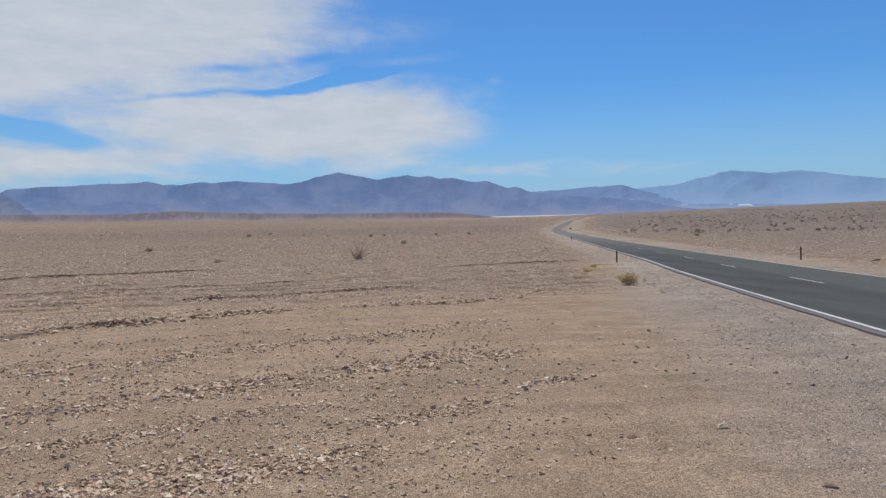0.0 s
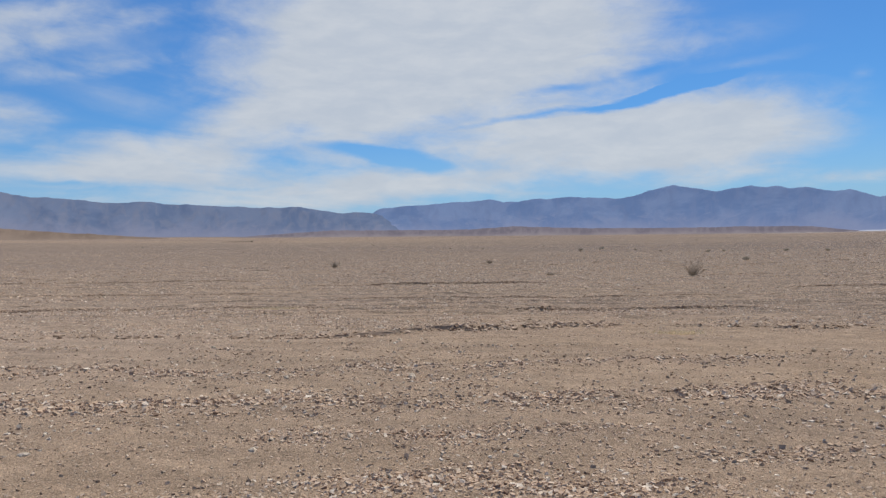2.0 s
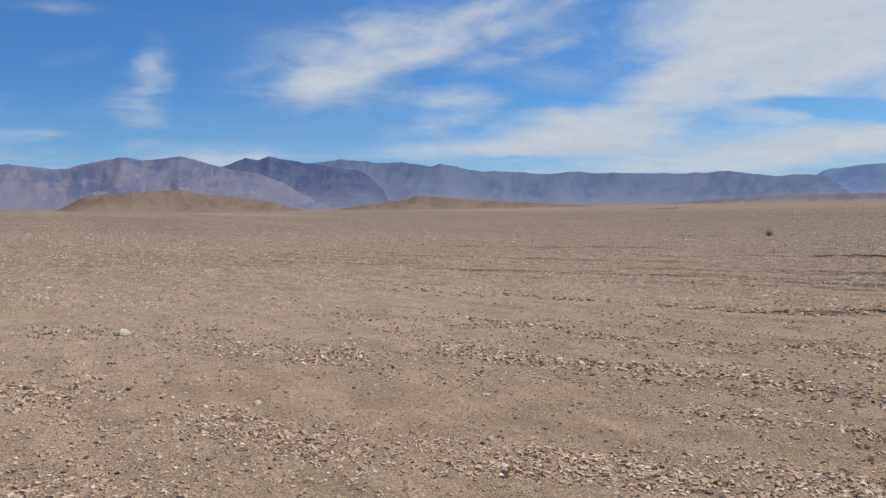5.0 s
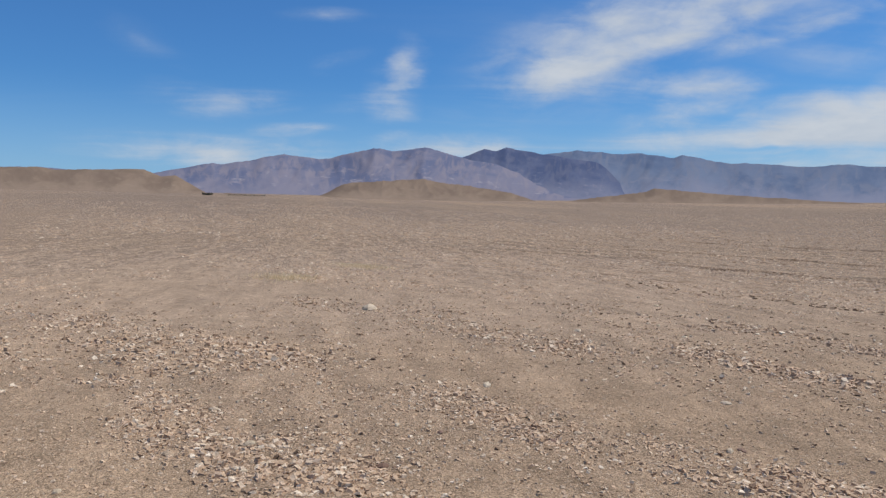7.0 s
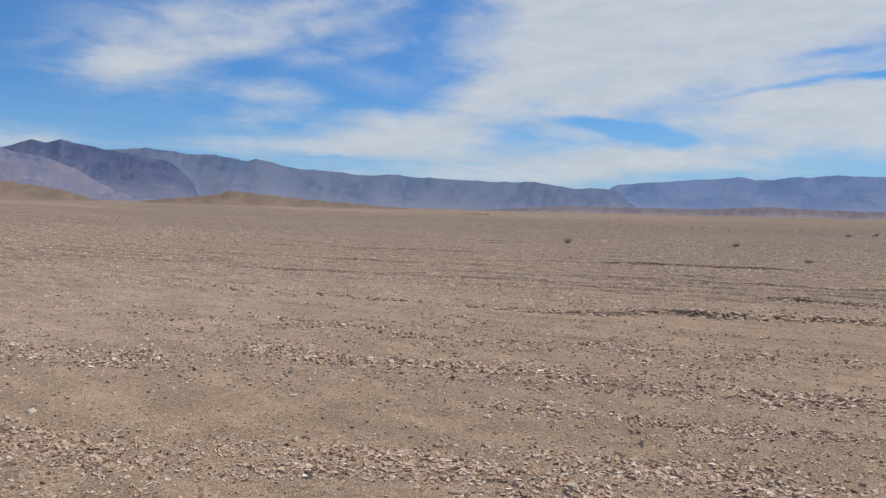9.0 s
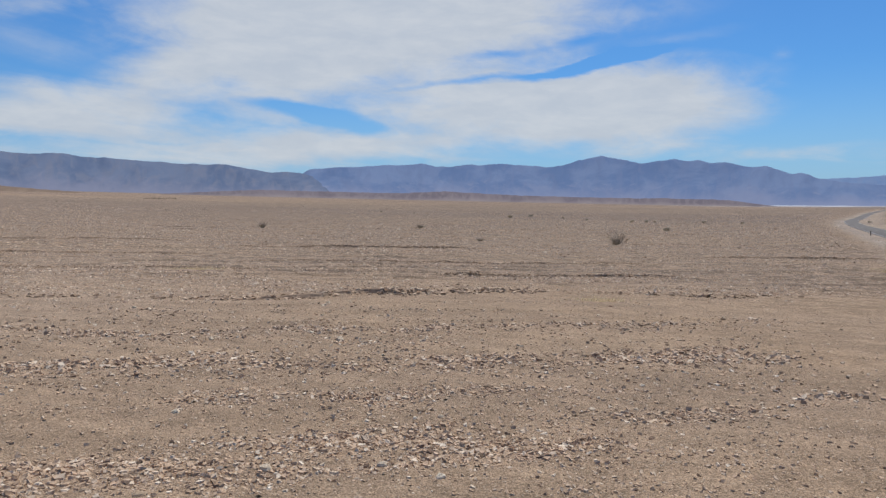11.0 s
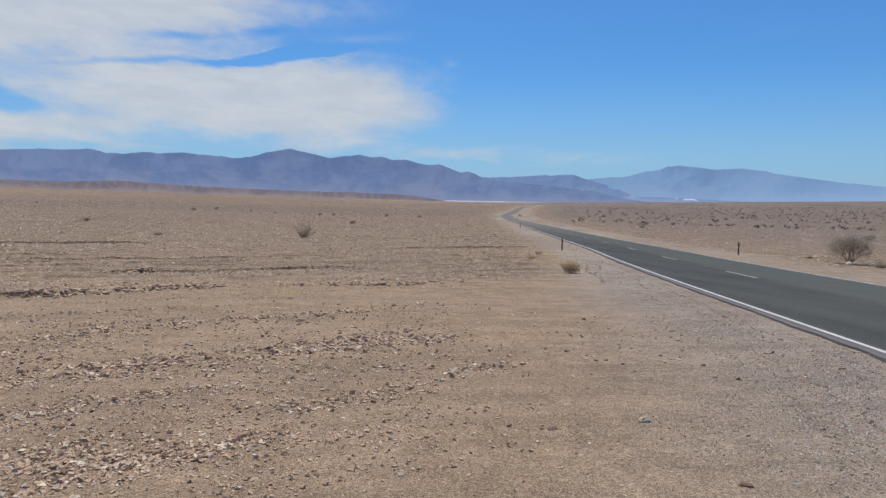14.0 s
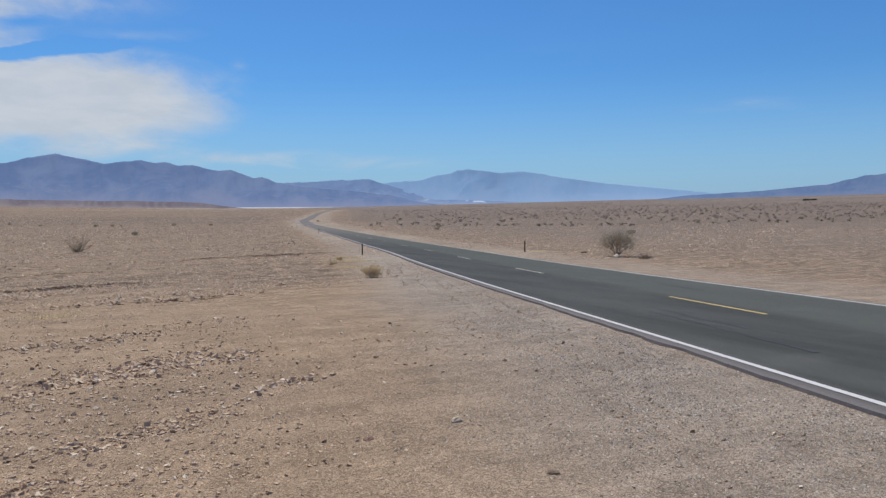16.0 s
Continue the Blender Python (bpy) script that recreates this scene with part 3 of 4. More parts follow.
def land(x, y):
    x, y = np.asarray(x, float), np.asarray(y, float)
    off = road_offset(x, y)
    z = base_z(x, y) + relief(x, y, off)
    # the grade under and beside the road
    bed = 0.075 * np.exp(-((off / 7.5) ** 2))
    ruts = -0.022 * track_marks(x, y)
    berm = 0.10 * np.exp(-(((off - 6.2) / 1.3) ** 2)) * step(40, 60, np.hypot(x, y))
    return z + bed + ruts + berm - 0.06 * step(0.5, 1.0, 3.6 - np.abs(off))


def land_at(x, y):
    return float(land(np.array([x], float), np.array([y], float))[0])


def road_width(r):
    """The road's right edge as a share of its full width: it narrows beyond the straight."""
    return 1 - 0.46 * step(60, 200, r)


def build_ground():
    rings = np.r_[0.002, 0.4, np.geomspace(0.8, 4, 60)[:-1], np.geomspace(4, 10, 90)[:-1], np.geomspace(10, 75, 340)[:-1], np.geomspace(75, 4900, 200)]
    seen = np.arange(-66, 122, 0.5)
    rest = np.arange(122, 294, 4.0)
    az = np.radians(np.r_[seen, rest])
    r, t = np.meshgrid(rings, az, indexing="ij")
    x, y = -np.sin(t) * r, np.cos(t) * r
    z = land(x.ravel(), y.ravel())
    verts = np.stack([x.ravel(), y.ravel(), z], -1)
    faces = grid_faces(len(rings), len(az), True)
    ob = part("ground", verts, faces, GROUND, shade=True)
    off = road_offset(verts[:, 0], verts[:, 1])
    floats(ob, "stony", stone_cover(verts[:, 0], verts[:, 1]) * step(4, 9, np.abs(off)))
    floats(ob, "shoulder", np.where(off < 0, 1 - step(4.6, 8.0, -off + 1.2 * (fbm(verts[:, 0] * 0.4, verts[:, 1] * 0.4, 15, 3) - 0.5)), 1 - step(4, 9, off)))
    right = -3.2 + 6.2 * road_width(np.hypot(*verts[:, :2].T))
    floats(ob, "verge", 0.9 * step(0, 0.3, off - right) * (1 - step(4.6, 6.2, off)) + 0.55 * step(3.0, 3.3, -off) * (1 - step(4.2, 5.6, -off)) * step(30, 60, np.hypot(*verts[:, :2].T)))
    x, y = verts[:, 0], verts[:, 1]
    floats(ob, "tracks", 0.40 * track_marks(x, y))
    floats(ob, "outer", step(14, 30, np.hypot(*verts[:, :2].T)) * (1 - step(250, 900, np.hypot(*verts[:, :2].T))) * step(5, 9, np.abs(off)) * (1.15 - 0.45 * step(30, 60, np.degrees(np.arctan2(-x, y)))))
    floats(ob, "plain", step(70, 220, np.hypot(x, y)) * step(8, 20, np.abs(off)) * (off < 900) * (1 - 0.2 * step(40, 70, np.degrees(np.arctan2(-x, y)))) + (off > 900) * (1 - 0.2 * step(40, 70, np.degrees(np.arctan2(-x, y)))))
    floats(ob, "pale_west", 0.8 * step(1.5, 14, -x + 5 * (fbm(x * 0.12, y * 0.12, 155, 3) - 0.5)) * step(20, 65, np.degrees(np.arctan2(-x, y)) % 360) * (1 - 0.75 * step(15, 50, np.hypot(x, y))))
    floats(ob, "east", step(7, 30, off) * (off < 900) + (off > 900) * step(0, 6, -7 - np.degrees(np.arctan2(-verts[:, 0], verts[:, 1]))))
    r, head = np.hypot(*verts[:, :2].T), np.degrees(np.arctan2(-verts[:, 0], verts[:, 1]))
    floats(ob, "playa", step(1100, 1900, r + 500 * (fbm(head * 0.4, r * 0.002, 33, 3) - 0.5)) * step(-20, -12, head) * (1 - step(-2, 12, head)))
    return tagged(ob, "pale tan desert soil with gravel and stony wash lines", "ground", kind="structure")


build_ground()


def strip(name, inner, outer, lift, mat, parent=None, label="", spacing=1.0, start=None, end=None, ragged=0.0, skirt=0.0, rows=2, seed=5):
    """A ribbon along the road between two distances from its middle."""
    s, p, w = road_line(spacing)
    keep = (s >= (start if start is not None else -1)) & (s <= (end if end is not None else 1e9))
    s, p, w = s[keep], p[keep], w[keep]
    n = np.stack([w[:, 1], -w[:, 0]], -1)
    across = np.linspace(0, 1, rows)
    cols = []
    for k, a in enumerate(across):
        o = inner + (outer - inner) * a
        if ragged and k in (0, rows - 1):
            o = o + ragged * (fbm(s * 1.1, s * 0, seed + k, 4, 0.75) - 0.5) * 2
        o = -3.2 + (o + 3.2) * road_width(np.hypot(*p.T))
        q = p + n * np.reshape(o, (-1, 1))
        crown = 0.02 * (1 - (np.reshape(o, -1) / 3.4) ** 2)
        cols.append(np.column_stack([q, base_z(q[:, 0], q[:, 1]) + lift + crown]))
    if skirt:
        for k, o in ((0, -0.025), (-1, 0.025)):
            edge = cols[k].copy()
            edge[:, :2] += n * o * (0.6 + 0.8 * vnoise(s * 1.7, s * 0, 9)[:, None])
            edge[:, 2] -= skirt
            cols.insert(0, edge) if k == 0 else cols.append(edge)
    verts = np.stack(cols, 1).reshape(-1, 3)
    ob = part(name, verts, grid_faces(len(s), len(cols))[:, ::-1], mat, parent, label)
    return ob, s, len(cols)


def build_road():
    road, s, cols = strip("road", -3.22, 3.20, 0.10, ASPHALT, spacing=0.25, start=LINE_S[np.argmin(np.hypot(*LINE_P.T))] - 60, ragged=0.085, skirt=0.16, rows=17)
    tagged(road, "two-lane worn grey asphalt road with broken edges", "road", kind="structure")
    floats(road, "worn_edge", np.tile([1, 1] + [0] * (cols - 4) + [1, 1], len(s)))
    # share of the paler asphalt colour, rising from 50 to 170 m out
    far_pale = step(50, 170, np.hypot(road_line(0.25)[1][-len(s):, 0], road_line(0.25)[1][-len(s):, 1]))
    floats(road, "far_pale", np.repeat(far_pale, cols))
    floats(road, "old_lane", np.tile(step(0.48, 0.56, np.linspace(0, 1, cols)), len(s)))
    near = LINE_S[np.argmin(np.hypot(LINE_P[:, 0] - 10.07, LINE_P[:, 1] - 9.65))]
    for o in (-3.0, 3.0):
        strip("edge_line", o - 0.045, o + 0.045, 0.106, WHITE, road, "worn white edge line", 1.0, near - 60)
    for k in range(-2, 16):
        first = near + k * 12.2
        strip("centre_dash", -0.05, 0.05, 0.106, YELLOW if k < 1 else PALE, road, "faded yellow centre dash" if k < 1 else "pale worn centre dash", 0.5, first, first + 3.9)
    rng = random.Random(4)
    for k in range(7):
        o, first = rng.uniform(-2.6, 2.6), near + rng.uniform(-8, 55)
        strip("tar_seam", o - 0.03, o + 0.035, 0.1045, TAR, road, "dark tar seam", 0.5, first, first + rng.uniform(1.5, 6), ragged=0.12, seed=100 + k)
    return road


build_road()


# ---- mountains round the valley ----
def crest(az, summits):
    """Height of a skyline in degrees: the highest of its summits, each falling off to both sides."""
    out = 0.0
    for a, e, to_right, to_left in summits:
        d = az - a
        out = out + np.exp((e - np.where(d > 0, d * to_left, -d * to_right)) / 0.045)
    return 0.045 * np.log(out) - 0.01


def build_range(name, summits, az0, az1, foot, top, back, mat, label, rough=0.05, spur=0.5, seed=1, step_az=0.14, rows=46, category="mountain", sharp=1.15, taper=2.0):
    """A mountain range on an arc: its slopes rise from the foot to the crest, cut by gullies, and fall off behind."""
    az = np.arange(az0, az1, step_az)
    t = np.r_[np.linspace(0, 1, rows), [1.06, 1.3]]
    tt, aa = np.meshgrid(t, az, indexing="ij")
    wave = 1 + 0.10 * (fbm(aa * 0.12, aa * 0, seed + 3, 3) - 0.5)
    r = np.where(tt <= 1, foot + (top - foot) * tt, top + (back - top) * (tt - 1) / 0.3) * wave
    x, y = -np.sin(np.radians(aa)) * r, np.cos(np.radians(aa)) * r
    e = crest(aa + 2.0 * (fbm(aa * 0.6, tt * 0.8, seed + 7, 2) - 0.5) * (1 - tt), summits)
    e = e + rough * 2 * (fbm(aa * 1.7, aa * 0 + 3, seed, 6, 0.68) - 0.5) * np.clip(tt, 0, 1) ** 4
    ends = step(0, taper, aa - az0) * step(0, taper, az1 - aa)
    ground = base_z(x, y) - 2.0
    high = np.maximum(EYE + r * np.tan(np.radians(e)) - ground, 0) * ends
    bend = fbm(aa * 0.30, tt * 1.1, seed + 9, 2)
    gully = np.abs(2 * fbm(aa * 0.32 + 0.8 * bend, tt * 1.3 + aa * 0.15, seed + 1, 4, 0.5) - 1)
    rise = np.where(tt <= 1, np.clip(tt, 0, 1) ** sharp if sharp > 1 else step(0, 1, tt), 1 - (tt - 1) / 0.3 * 0.8)
    cut = 1 - spur * np.minimum(1, gully * 2.2) * np.clip(1.02 - tt, 0, 1) ** 0.5 * (tt > 0)
    verts = np.stack([x, y, ground + high * rise * cut], -1).reshape(-1, 3)
    ob = part(name, verts, grid_faces(len(t), len(az))[:, ::-1], mat, shade=True)
    floats(ob, "apron", (1 - np.clip(tt, 0, 1)).ravel())
    floats(ob, "arc", (np.radians(aa) * top).ravel())
    floats(ob, "up", verts[:, 2])
    return tagged(ob, label, category, kind="structure")


WEST = [(98.0, 4.1, 0.25, 0.20), (95.6, 4.28, 0.3, 0.15), (92.6, 4.93, 0.16, 0.22), (87.2, 5.0, 0.3, 0.27), (85.5, 5.44, 0.12, 0.26), (81.2, 5.52, 0.29, 0.12),
        (110, 3.5, 0.06, 0.02)]
SPUR = [(76.4, 5.32, 0.20, 0.33), (74.6, 5.42, 0.18, 0.34), (71.3, 4.85, 0.34, 0.10), (67.3, 3.25, 0.9, 0.48)]
WALL = [(75, 5.1, 0.2, 0.3), (69.0, 5.13, 0.11, 0.1), (64.0, 4.90, 0.26, 0.06), (60.9, 4.55, 0.22, 0.30), (56.4, 3.80, 0.10, 0.12), (50.4, 3.5, 0.075, 0.05), (43.5, 3.05, 0.10, 0.07),
        (38.9, 2.98, 0.16, 0.03), (33.6, 2.42, 0.10, 0.06)]
NORTH = [(31.9, 2.74, 0.10, 0.20), (28.9, 2.88, 0.09, 0.08), (25.6, 3.05, 0.09, 0.08), (22.9, 3.19, 0.25, 0.08), (16.6, 3.20, 0.10, 0.08), (18.6, 3.1, 0.1, 0.08), (13.6, 2.95, 0.10, 0.08),
         (8.4, 3.78, 0.19, 0.24), (10.1, 3.42, 0.1, 0.33), (2.8, 3.44, 0.20, 0.14), (1.0, 3.3, 0.25, 0.1), (-0.9, 3.19, 0.28, 0.07), (-3.7, 2.78, 0.36, 0.14), (-6.0, 2.24, 0.42, 0.23), (-7.6, 1.72, 0.5, 0.2)]
MID = [(-4, 1.6, 0.1, 0.1), (-10.1, 1.87, 0.10, 0.13), (-14.6, 2.07, 0.30, 0.05), (-12.4, 2.0, 0.24, 0.08)]
FAR = [(-21.8, 2.76, 0.1, 0.55), (-22.6, 2.92, 0.14, 0.27), (-20.2, 2.4, 0.1, 0.3), (-27.3, 2.66, 0.19, 0.08), (-30.6, 2.02, 0.13, 0.12), (-35.0, 1.45, 0.30, 0.05)]
EAST = [(-38, 0.52, 0.01, 0.05), (-43.3, 0.78, 0.02, 0.06), (-49.0, 1.28, 0.02, 0.10), (-50.7, 1.62, 0.02, 0.30), (-51.8, 1.92, 0.02, 0.34), (-53.2, 2.08, 0.05, 0.25), (-62.0, 2.9, 0.02, 0.17)]
build_range("mountain_range", FAR, -46, -8, 3900, 4600, 4800, FAR_HAZE_ROCK, "pale blue mountain range at the end of the valley", 0.05, 0.15, 11, taper=2.5)
build_range("mountain_range", MID, -30, 2, 3600, 4350, 4550, MID_HAZE_ROCK, "low blue range with pale fans at its foot", 0.05, 0.3, 13, taper=3)
build_range("mountain_range", NORTH, -22, 37, 2700, 4000, 4350, NORTH_HAZE_ROCK, "hazy blue mountain range across the valley", 0.07, 0.21, 23, taper=6)
build_range("mountain_range", WALL, 26, 80, 2500, 3850, 4200, WALL_HAZE_ROCK, "blue-grey ridge with a level skyline", 0.06, 0.24, 37, taper=7)
build_range("mountain_range", WEST, 66, 126, 1700, 2800, 3050, WEST_HAZE_ROCK, "purple-grey mountains with mottled slopes", 0.07, 0.20, 43, taper=11)
build_range("mountain_range", SPUR, 63.5, 92, 2300, 3150, 3400, DARK_HAZE_ROCK, "dark slate-blue mountain spur", 0.05, 0.18, 59, step_az=0.1, taper=4)
build_range("mountain_range", EAST, -76, -37, 2200, 3600, 3900, EAST_HAZE_ROCK, "long dark blue slope rising to the east", 0.025, 0.25, 67, taper=3)

SALT_PANS = [(-3.5, -0.20, 0.01, 0.02), (-8, -0.22, 0.01, 0.01), (-12.0, -0.24, 0.02, 0.01)]
build_range("salt_pan", SALT_PANS, -15, 1, 2400, 2500, 2550, SALT, "white salt pan at the valley's far edge", 0.02, 0.1, 103, rows=6, category="salt flat", taper=3)
FOOT = [(46, 0.62, 0.03, 0.05), (36, 0.95, 0.03, 0.05), (30, 0.80, 0.02, 0.03), (21.0, 0.88, 0.06, 0.05), (14, 0.46, 0.03, 0.03), (4, 0.32, 0.03, 0.02), (-1, 0.20, 0.06, 0.04)]
build_range("foothills", FOOT, -6, 50, 1700, 2200, 2400, FLAT_ROCK, "low dark reddish foothills", 0.05, 0.04, 71, rows=14, category="hill", taper=6)
HILLS = [(110, 3.5, 0.20, 0.05), (103, 3.5, 0.45, 0.03), (100.8, 3.1, 0.62, 0.12), (97.0, 1.75, 0.06, 0.15), (93, 1.62, 0.08, 0.08), (88.0, 1.55, 0.2, 0.05)]
build_range("clay_hills", HILLS, 81, 126, 1000, 1700, 1850, CLAY, "low tan clay hills", 0.05, 0.15, 83, rows=24, category="hill", sharp=0.9, taper=5)
MOUND = [(84.7, 2.80, 0.10, 1.1), (81.6, 2.93, 0.16, 0.06), (78.5, 2.42, 0.25, 0.10), (75.5, 1.65, 0.20, 0.20)]
build_range("clay_mound", MOUND, 71.5, 90.5, 1200, 1480, 1600, CLAY, "rounded tan clay mound", 0.10, 0.30, 89, rows=24, category="hill", step_az=0.08, sharp=0.8, taper=3.0)
KNOLL = [(62.9, 1.98, 0.10, 0.34), (61.4, 1.90, 0.26, 0.10), (59.6, 1.42, 0.14, 0.20), (54.6, 1.12, 0.08, 0.1), (65.5, 1.22, 0.1, 0.10)]
build_range("clay_knoll", KNOLL, 46, 71, 1350, 1650, 1800, CLAY, "small tan clay knoll", 0.07, 0.25, 97, rows=24, category="hill", step_az=0.08, sharp=0.8, taper=3)


# ---- stones and gravel ----
SEEN_FROM, SEEN_TO = -66.0, 122.0


def stone_shape(seed, rings=2, sides=5):
    """A worn, half-buried stone of unit size: a short steep edge, a sloping shoulder and a broad low top."""
    rng = np.random.default_rng(seed)
    if rings == 1:  # a small hipped lump
        verts = np.array([(-0.5, -0.4, -0.08), (0.5, -0.4, -0.08), (0.5, 0.4, -0.08), (-0.5, 0.4, -0.08), (-0.28, 0, 0.19), (0.28, 0, 0.19)]) + rng.normal(0, 0.07, (6, 3))
        return verts, np.array([(0, 1, 5), (0, 5, 4), (1, 2, 5), (2, 3, 4), (2, 4, 5), (3, 0, 4)])
    if rings == 2:  # an angular chunk, narrower at the top, lying as it fell
        verts = np.array([(x * (1 - 0.22 * (z > 0)), y * (1 - 0.22 * (z > 0)), z) for z in (-0.5, 0.5) for x, y in ((-0.5, -0.5), (0.5, -0.5), (0.5, 0.5), (-0.5, 0.5))])
        verts = (verts + rng.normal(0, 0.115, (8, 3))) * (1.1, 0.82 * rng.uniform(0.8, 1.15), 0.36 * rng.uniform(0.75, 1.35))
        verts = verts @ np.array(Euler((rng.normal(0, 0.22), rng.normal(0, 0.22), 0)).to_matrix()) + (0, 0, 0.06)
        quads = [(4, 5, 6, 7), (0, 1, 5, 4), (1, 2, 6, 5), (2, 3, 7, 6), (3, 0, 4, 7)]
        return verts, np.array([f for a, b, c, d in quads for f in ((a, b, c), (a, c, d))])
    levels = [(-0.15, 0.46), (0.04, 0.53), (0.16, 0.45), (0.26, 0.25)]
    verts, first = [], rng.uniform(0, 1)
    out = rng.uniform(0.76, 1.16, sides)
    lean = rng.normal(0, 0.10, 2)
    for z, wide in levels:
        a = np.linspace(0, 2 * np.pi, sides, endpoint=False) + first + rng.normal(0, 0.10, sides)
        rad = wide * out * rng.uniform(0.90, 1.10, sides)
        for q, s in zip(a, rad):
            px, py = math.cos(q) * s * 1.25, math.sin(q) * s * 0.9
            verts.append((px, py, z * rng.uniform(0.85, 1.1) + max(z, 0) * 3 * (px * lean[0] + py * lean[1])))
    verts.append((rng.normal(0, 0.06), rng.normal(0, 0.06), (levels[-1][0] + 0.07) * rng.uniform(0.9, 1.1)))
    faces = []
    for k in range(rings - 1):
        for i in range(sides):
            a, b = k * sides + i, k * sides + (i + 1) % sides
            faces += [(a, b, b + sides), (a, b + sides, a + sides)]
    top = (rings - 1) * sides
    faces += [(top + i, top + (i + 1) % sides, len(verts) - 1) for i in range(sides)]
    return np.array(verts), np.array(faces)


def scatter(count, seed, r0, r1, fall, bias, by_road=0.10):
    """Places on the land, thinner with distance, most of them on the stony lines."""
    rng = np.random.default_rng(seed)
    edge = np.linspace(r0, r1, 800)
    dens = edge * np.minimum(1, (7.0 / edge)) ** fall
    cum = np.cumsum(dens) / dens.sum()
    r = np.interp(rng.random(count), cum, edge)
    az = np.radians(rng.uniform(SEEN_FROM, SEEN_TO, count))
    x, y = -np.sin(az) * r, np.cos(az) * r
    off = road_offset(x, y)
    chance = (1 - bias) + bias * np.maximum(stone_cover(x, y), 0.8 * terraces(x, y)[1])
    chance = chance * np.where(off < 0, by_road + (1 - by_road) * step(7.1, 10.9, -off + 1.6 * (vnoise(x * 0.5, y * 0.5, 66) - 0.5)), 0.40 * step(4.5, 9, off)) * (np.abs(off) > 3.7) * (1 - step(0.55 * r1, r1, r))
    keep = rng.random(count) < chance
    return x[keep], y[keep], r[keep], rng


def build_gravel(name, count, seed, r0, r1, fall, bias, low, high, label, by_road=0.10, rings=2, mat=GRAVEL):
    x, y, r, rng = scatter(count, seed, r0, r1, fall, bias, by_road)
    n = len(x)
    z = land(x, y)
    size = low * (high / low) ** (rng.random(n) ** 1.5) * (1 + r * 0.01) * (0.75 + 0.45 * stone_cover(x, y))
    turn = rng.uniform(0, 2 * np.pi, n)
    shapes = [stone_shape(300 + k, rings) for k in range(24)]
    kind = rng.integers(0, len(shapes), n)
    tilt = rng.normal(0, 0.14, (n, 2))
    verts, faces, base = [], [], 0
    for k, (v, f) in enumerate(shapes):
        some = np.flatnonzero(kind == k)
        c, s = np.cos(turn[some])[:, None], np.sin(turn[some])[:, None]
        vx, vy, vz = v.T
        px, py = c * vx - s * vy, s * vx + c * vy
        pz = vz * rng.uniform(0.85, 1.55, (len(some), 1)) + px * tilt[some, :1] + py * tilt[some, 1:]
        block = np.stack([px * size[some, None] + x[some, None], py * size[some, None] + y[some, None], pz * size[some, None] + z[some, None]], -1)
        verts.append(block.reshape(-1, 3))
        faces.append((f[None] + (base + np.arange(len(some)) * len(v))[:, None, None]).reshape(-1, 3))
        base += len(some) * len(v)
    return tagged(part(name, np.vstack(verts), np.vstack(faces), mat), label, "gravel", kind="stuff")


LOOSE = "loose mixed gravel lying in stony bars on the soil"
build_gravel("gravel", 215000, 5, 2.2, 9, 0.1, 0.82, 0.008, 0.044, LOOSE, by_road=0.05, rings=2)
build_gravel("gravel", 195000, 7, 8, 17, 0.2, 0.83, 0.013, 0.062, LOOSE, rings=2)
build_gravel("gravel", 190000, 9, 16, 42, 0.5, 0.84, 0.022, 0.085, LOOSE, rings=1)
build_gravel("gravel", 135000, 6, 38, 210, 0.8, 0.75, 0.045, 0.14, "loose stones further out on the wash", rings=1)
build_gravel("gravel", 70000, 10, 110, 420, 0.7, 0.7, 0.06, 0.13, "scattered stones far out on the plain", by_road=0.0, rings=1)
build_gravel("gravel", 90000, 8, 1.8, 11, 0.6, 0.10, 0.007, 0.020, "fine grit strewn over the sandy runs", 0.95, 1)


build_gravel("soil_crumbs", 60000, 13, 2.0, 13, 0.4, 0.0, 0.006, 0.026, "small brown soil crumbs strewn over the sandy ground", 0.8, 1, CLOD)


def build_roadside_gravel():
    """Grey chippings that lie along the road's edge and thin out over the shoulder."""
    rng = np.random.default_rng(44)
    n = 65000
    y = rng.uniform(-1, 26, n)
    o = -3.3 - rng.gamma(2.0, 0.75, n)
    k = np.interp(y, LINE_P[:, 1], np.arange(len(LINE_P)))
    row = np.arange(len(LINE_P))
    x = np.interp(k, row, LINE_P[:, 0]) + np.interp(k, row, LINE_W[:, 1]) * o
    keep = (rng.random(n) < 0.25 + 0.75 * step(0.40, 0.62, fbm(x * 0.9, y * 0.7, 61, 4))) & (o > -8.0) & (np.hypot(x, y) > 2.0) & (rng.random(n) > 0.85 * step(7, 15, y))
    x, y = x[keep], y[keep]
    z, size, turn = land(x, y), rng.uniform(0.007, 0.026, len(x)), rng.uniform(0, 6.28, len(x))
    v, f = stone_shape(620, 1, 4)
    c, d = np.cos(turn)[:, None], np.sin(turn)[:, None]
    px, py = c * v[:, 0] - d * v[:, 1], d * v[:, 0] + c * v[:, 1]
    pz = (v[:, 2] + px * rng.normal(0, 0.25, (len(x), 1))) * 1.3
    verts = np.stack([px * size[:, None] + x[:, None], py * size[:, None] + y[:, None], pz * size[:, None] + z[:, None]], -1).reshape(-1, 3)
    faces = (f[None] + (np.arange(len(x)) * len(v))[:, None, None]).reshape(-1, 3)
    return tagged(part("roadside_gravel", verts, faces, GREY_GRAVEL), "grey chippings on the road shoulder", "gravel", kind="stuff")


build_roadside_gravel()


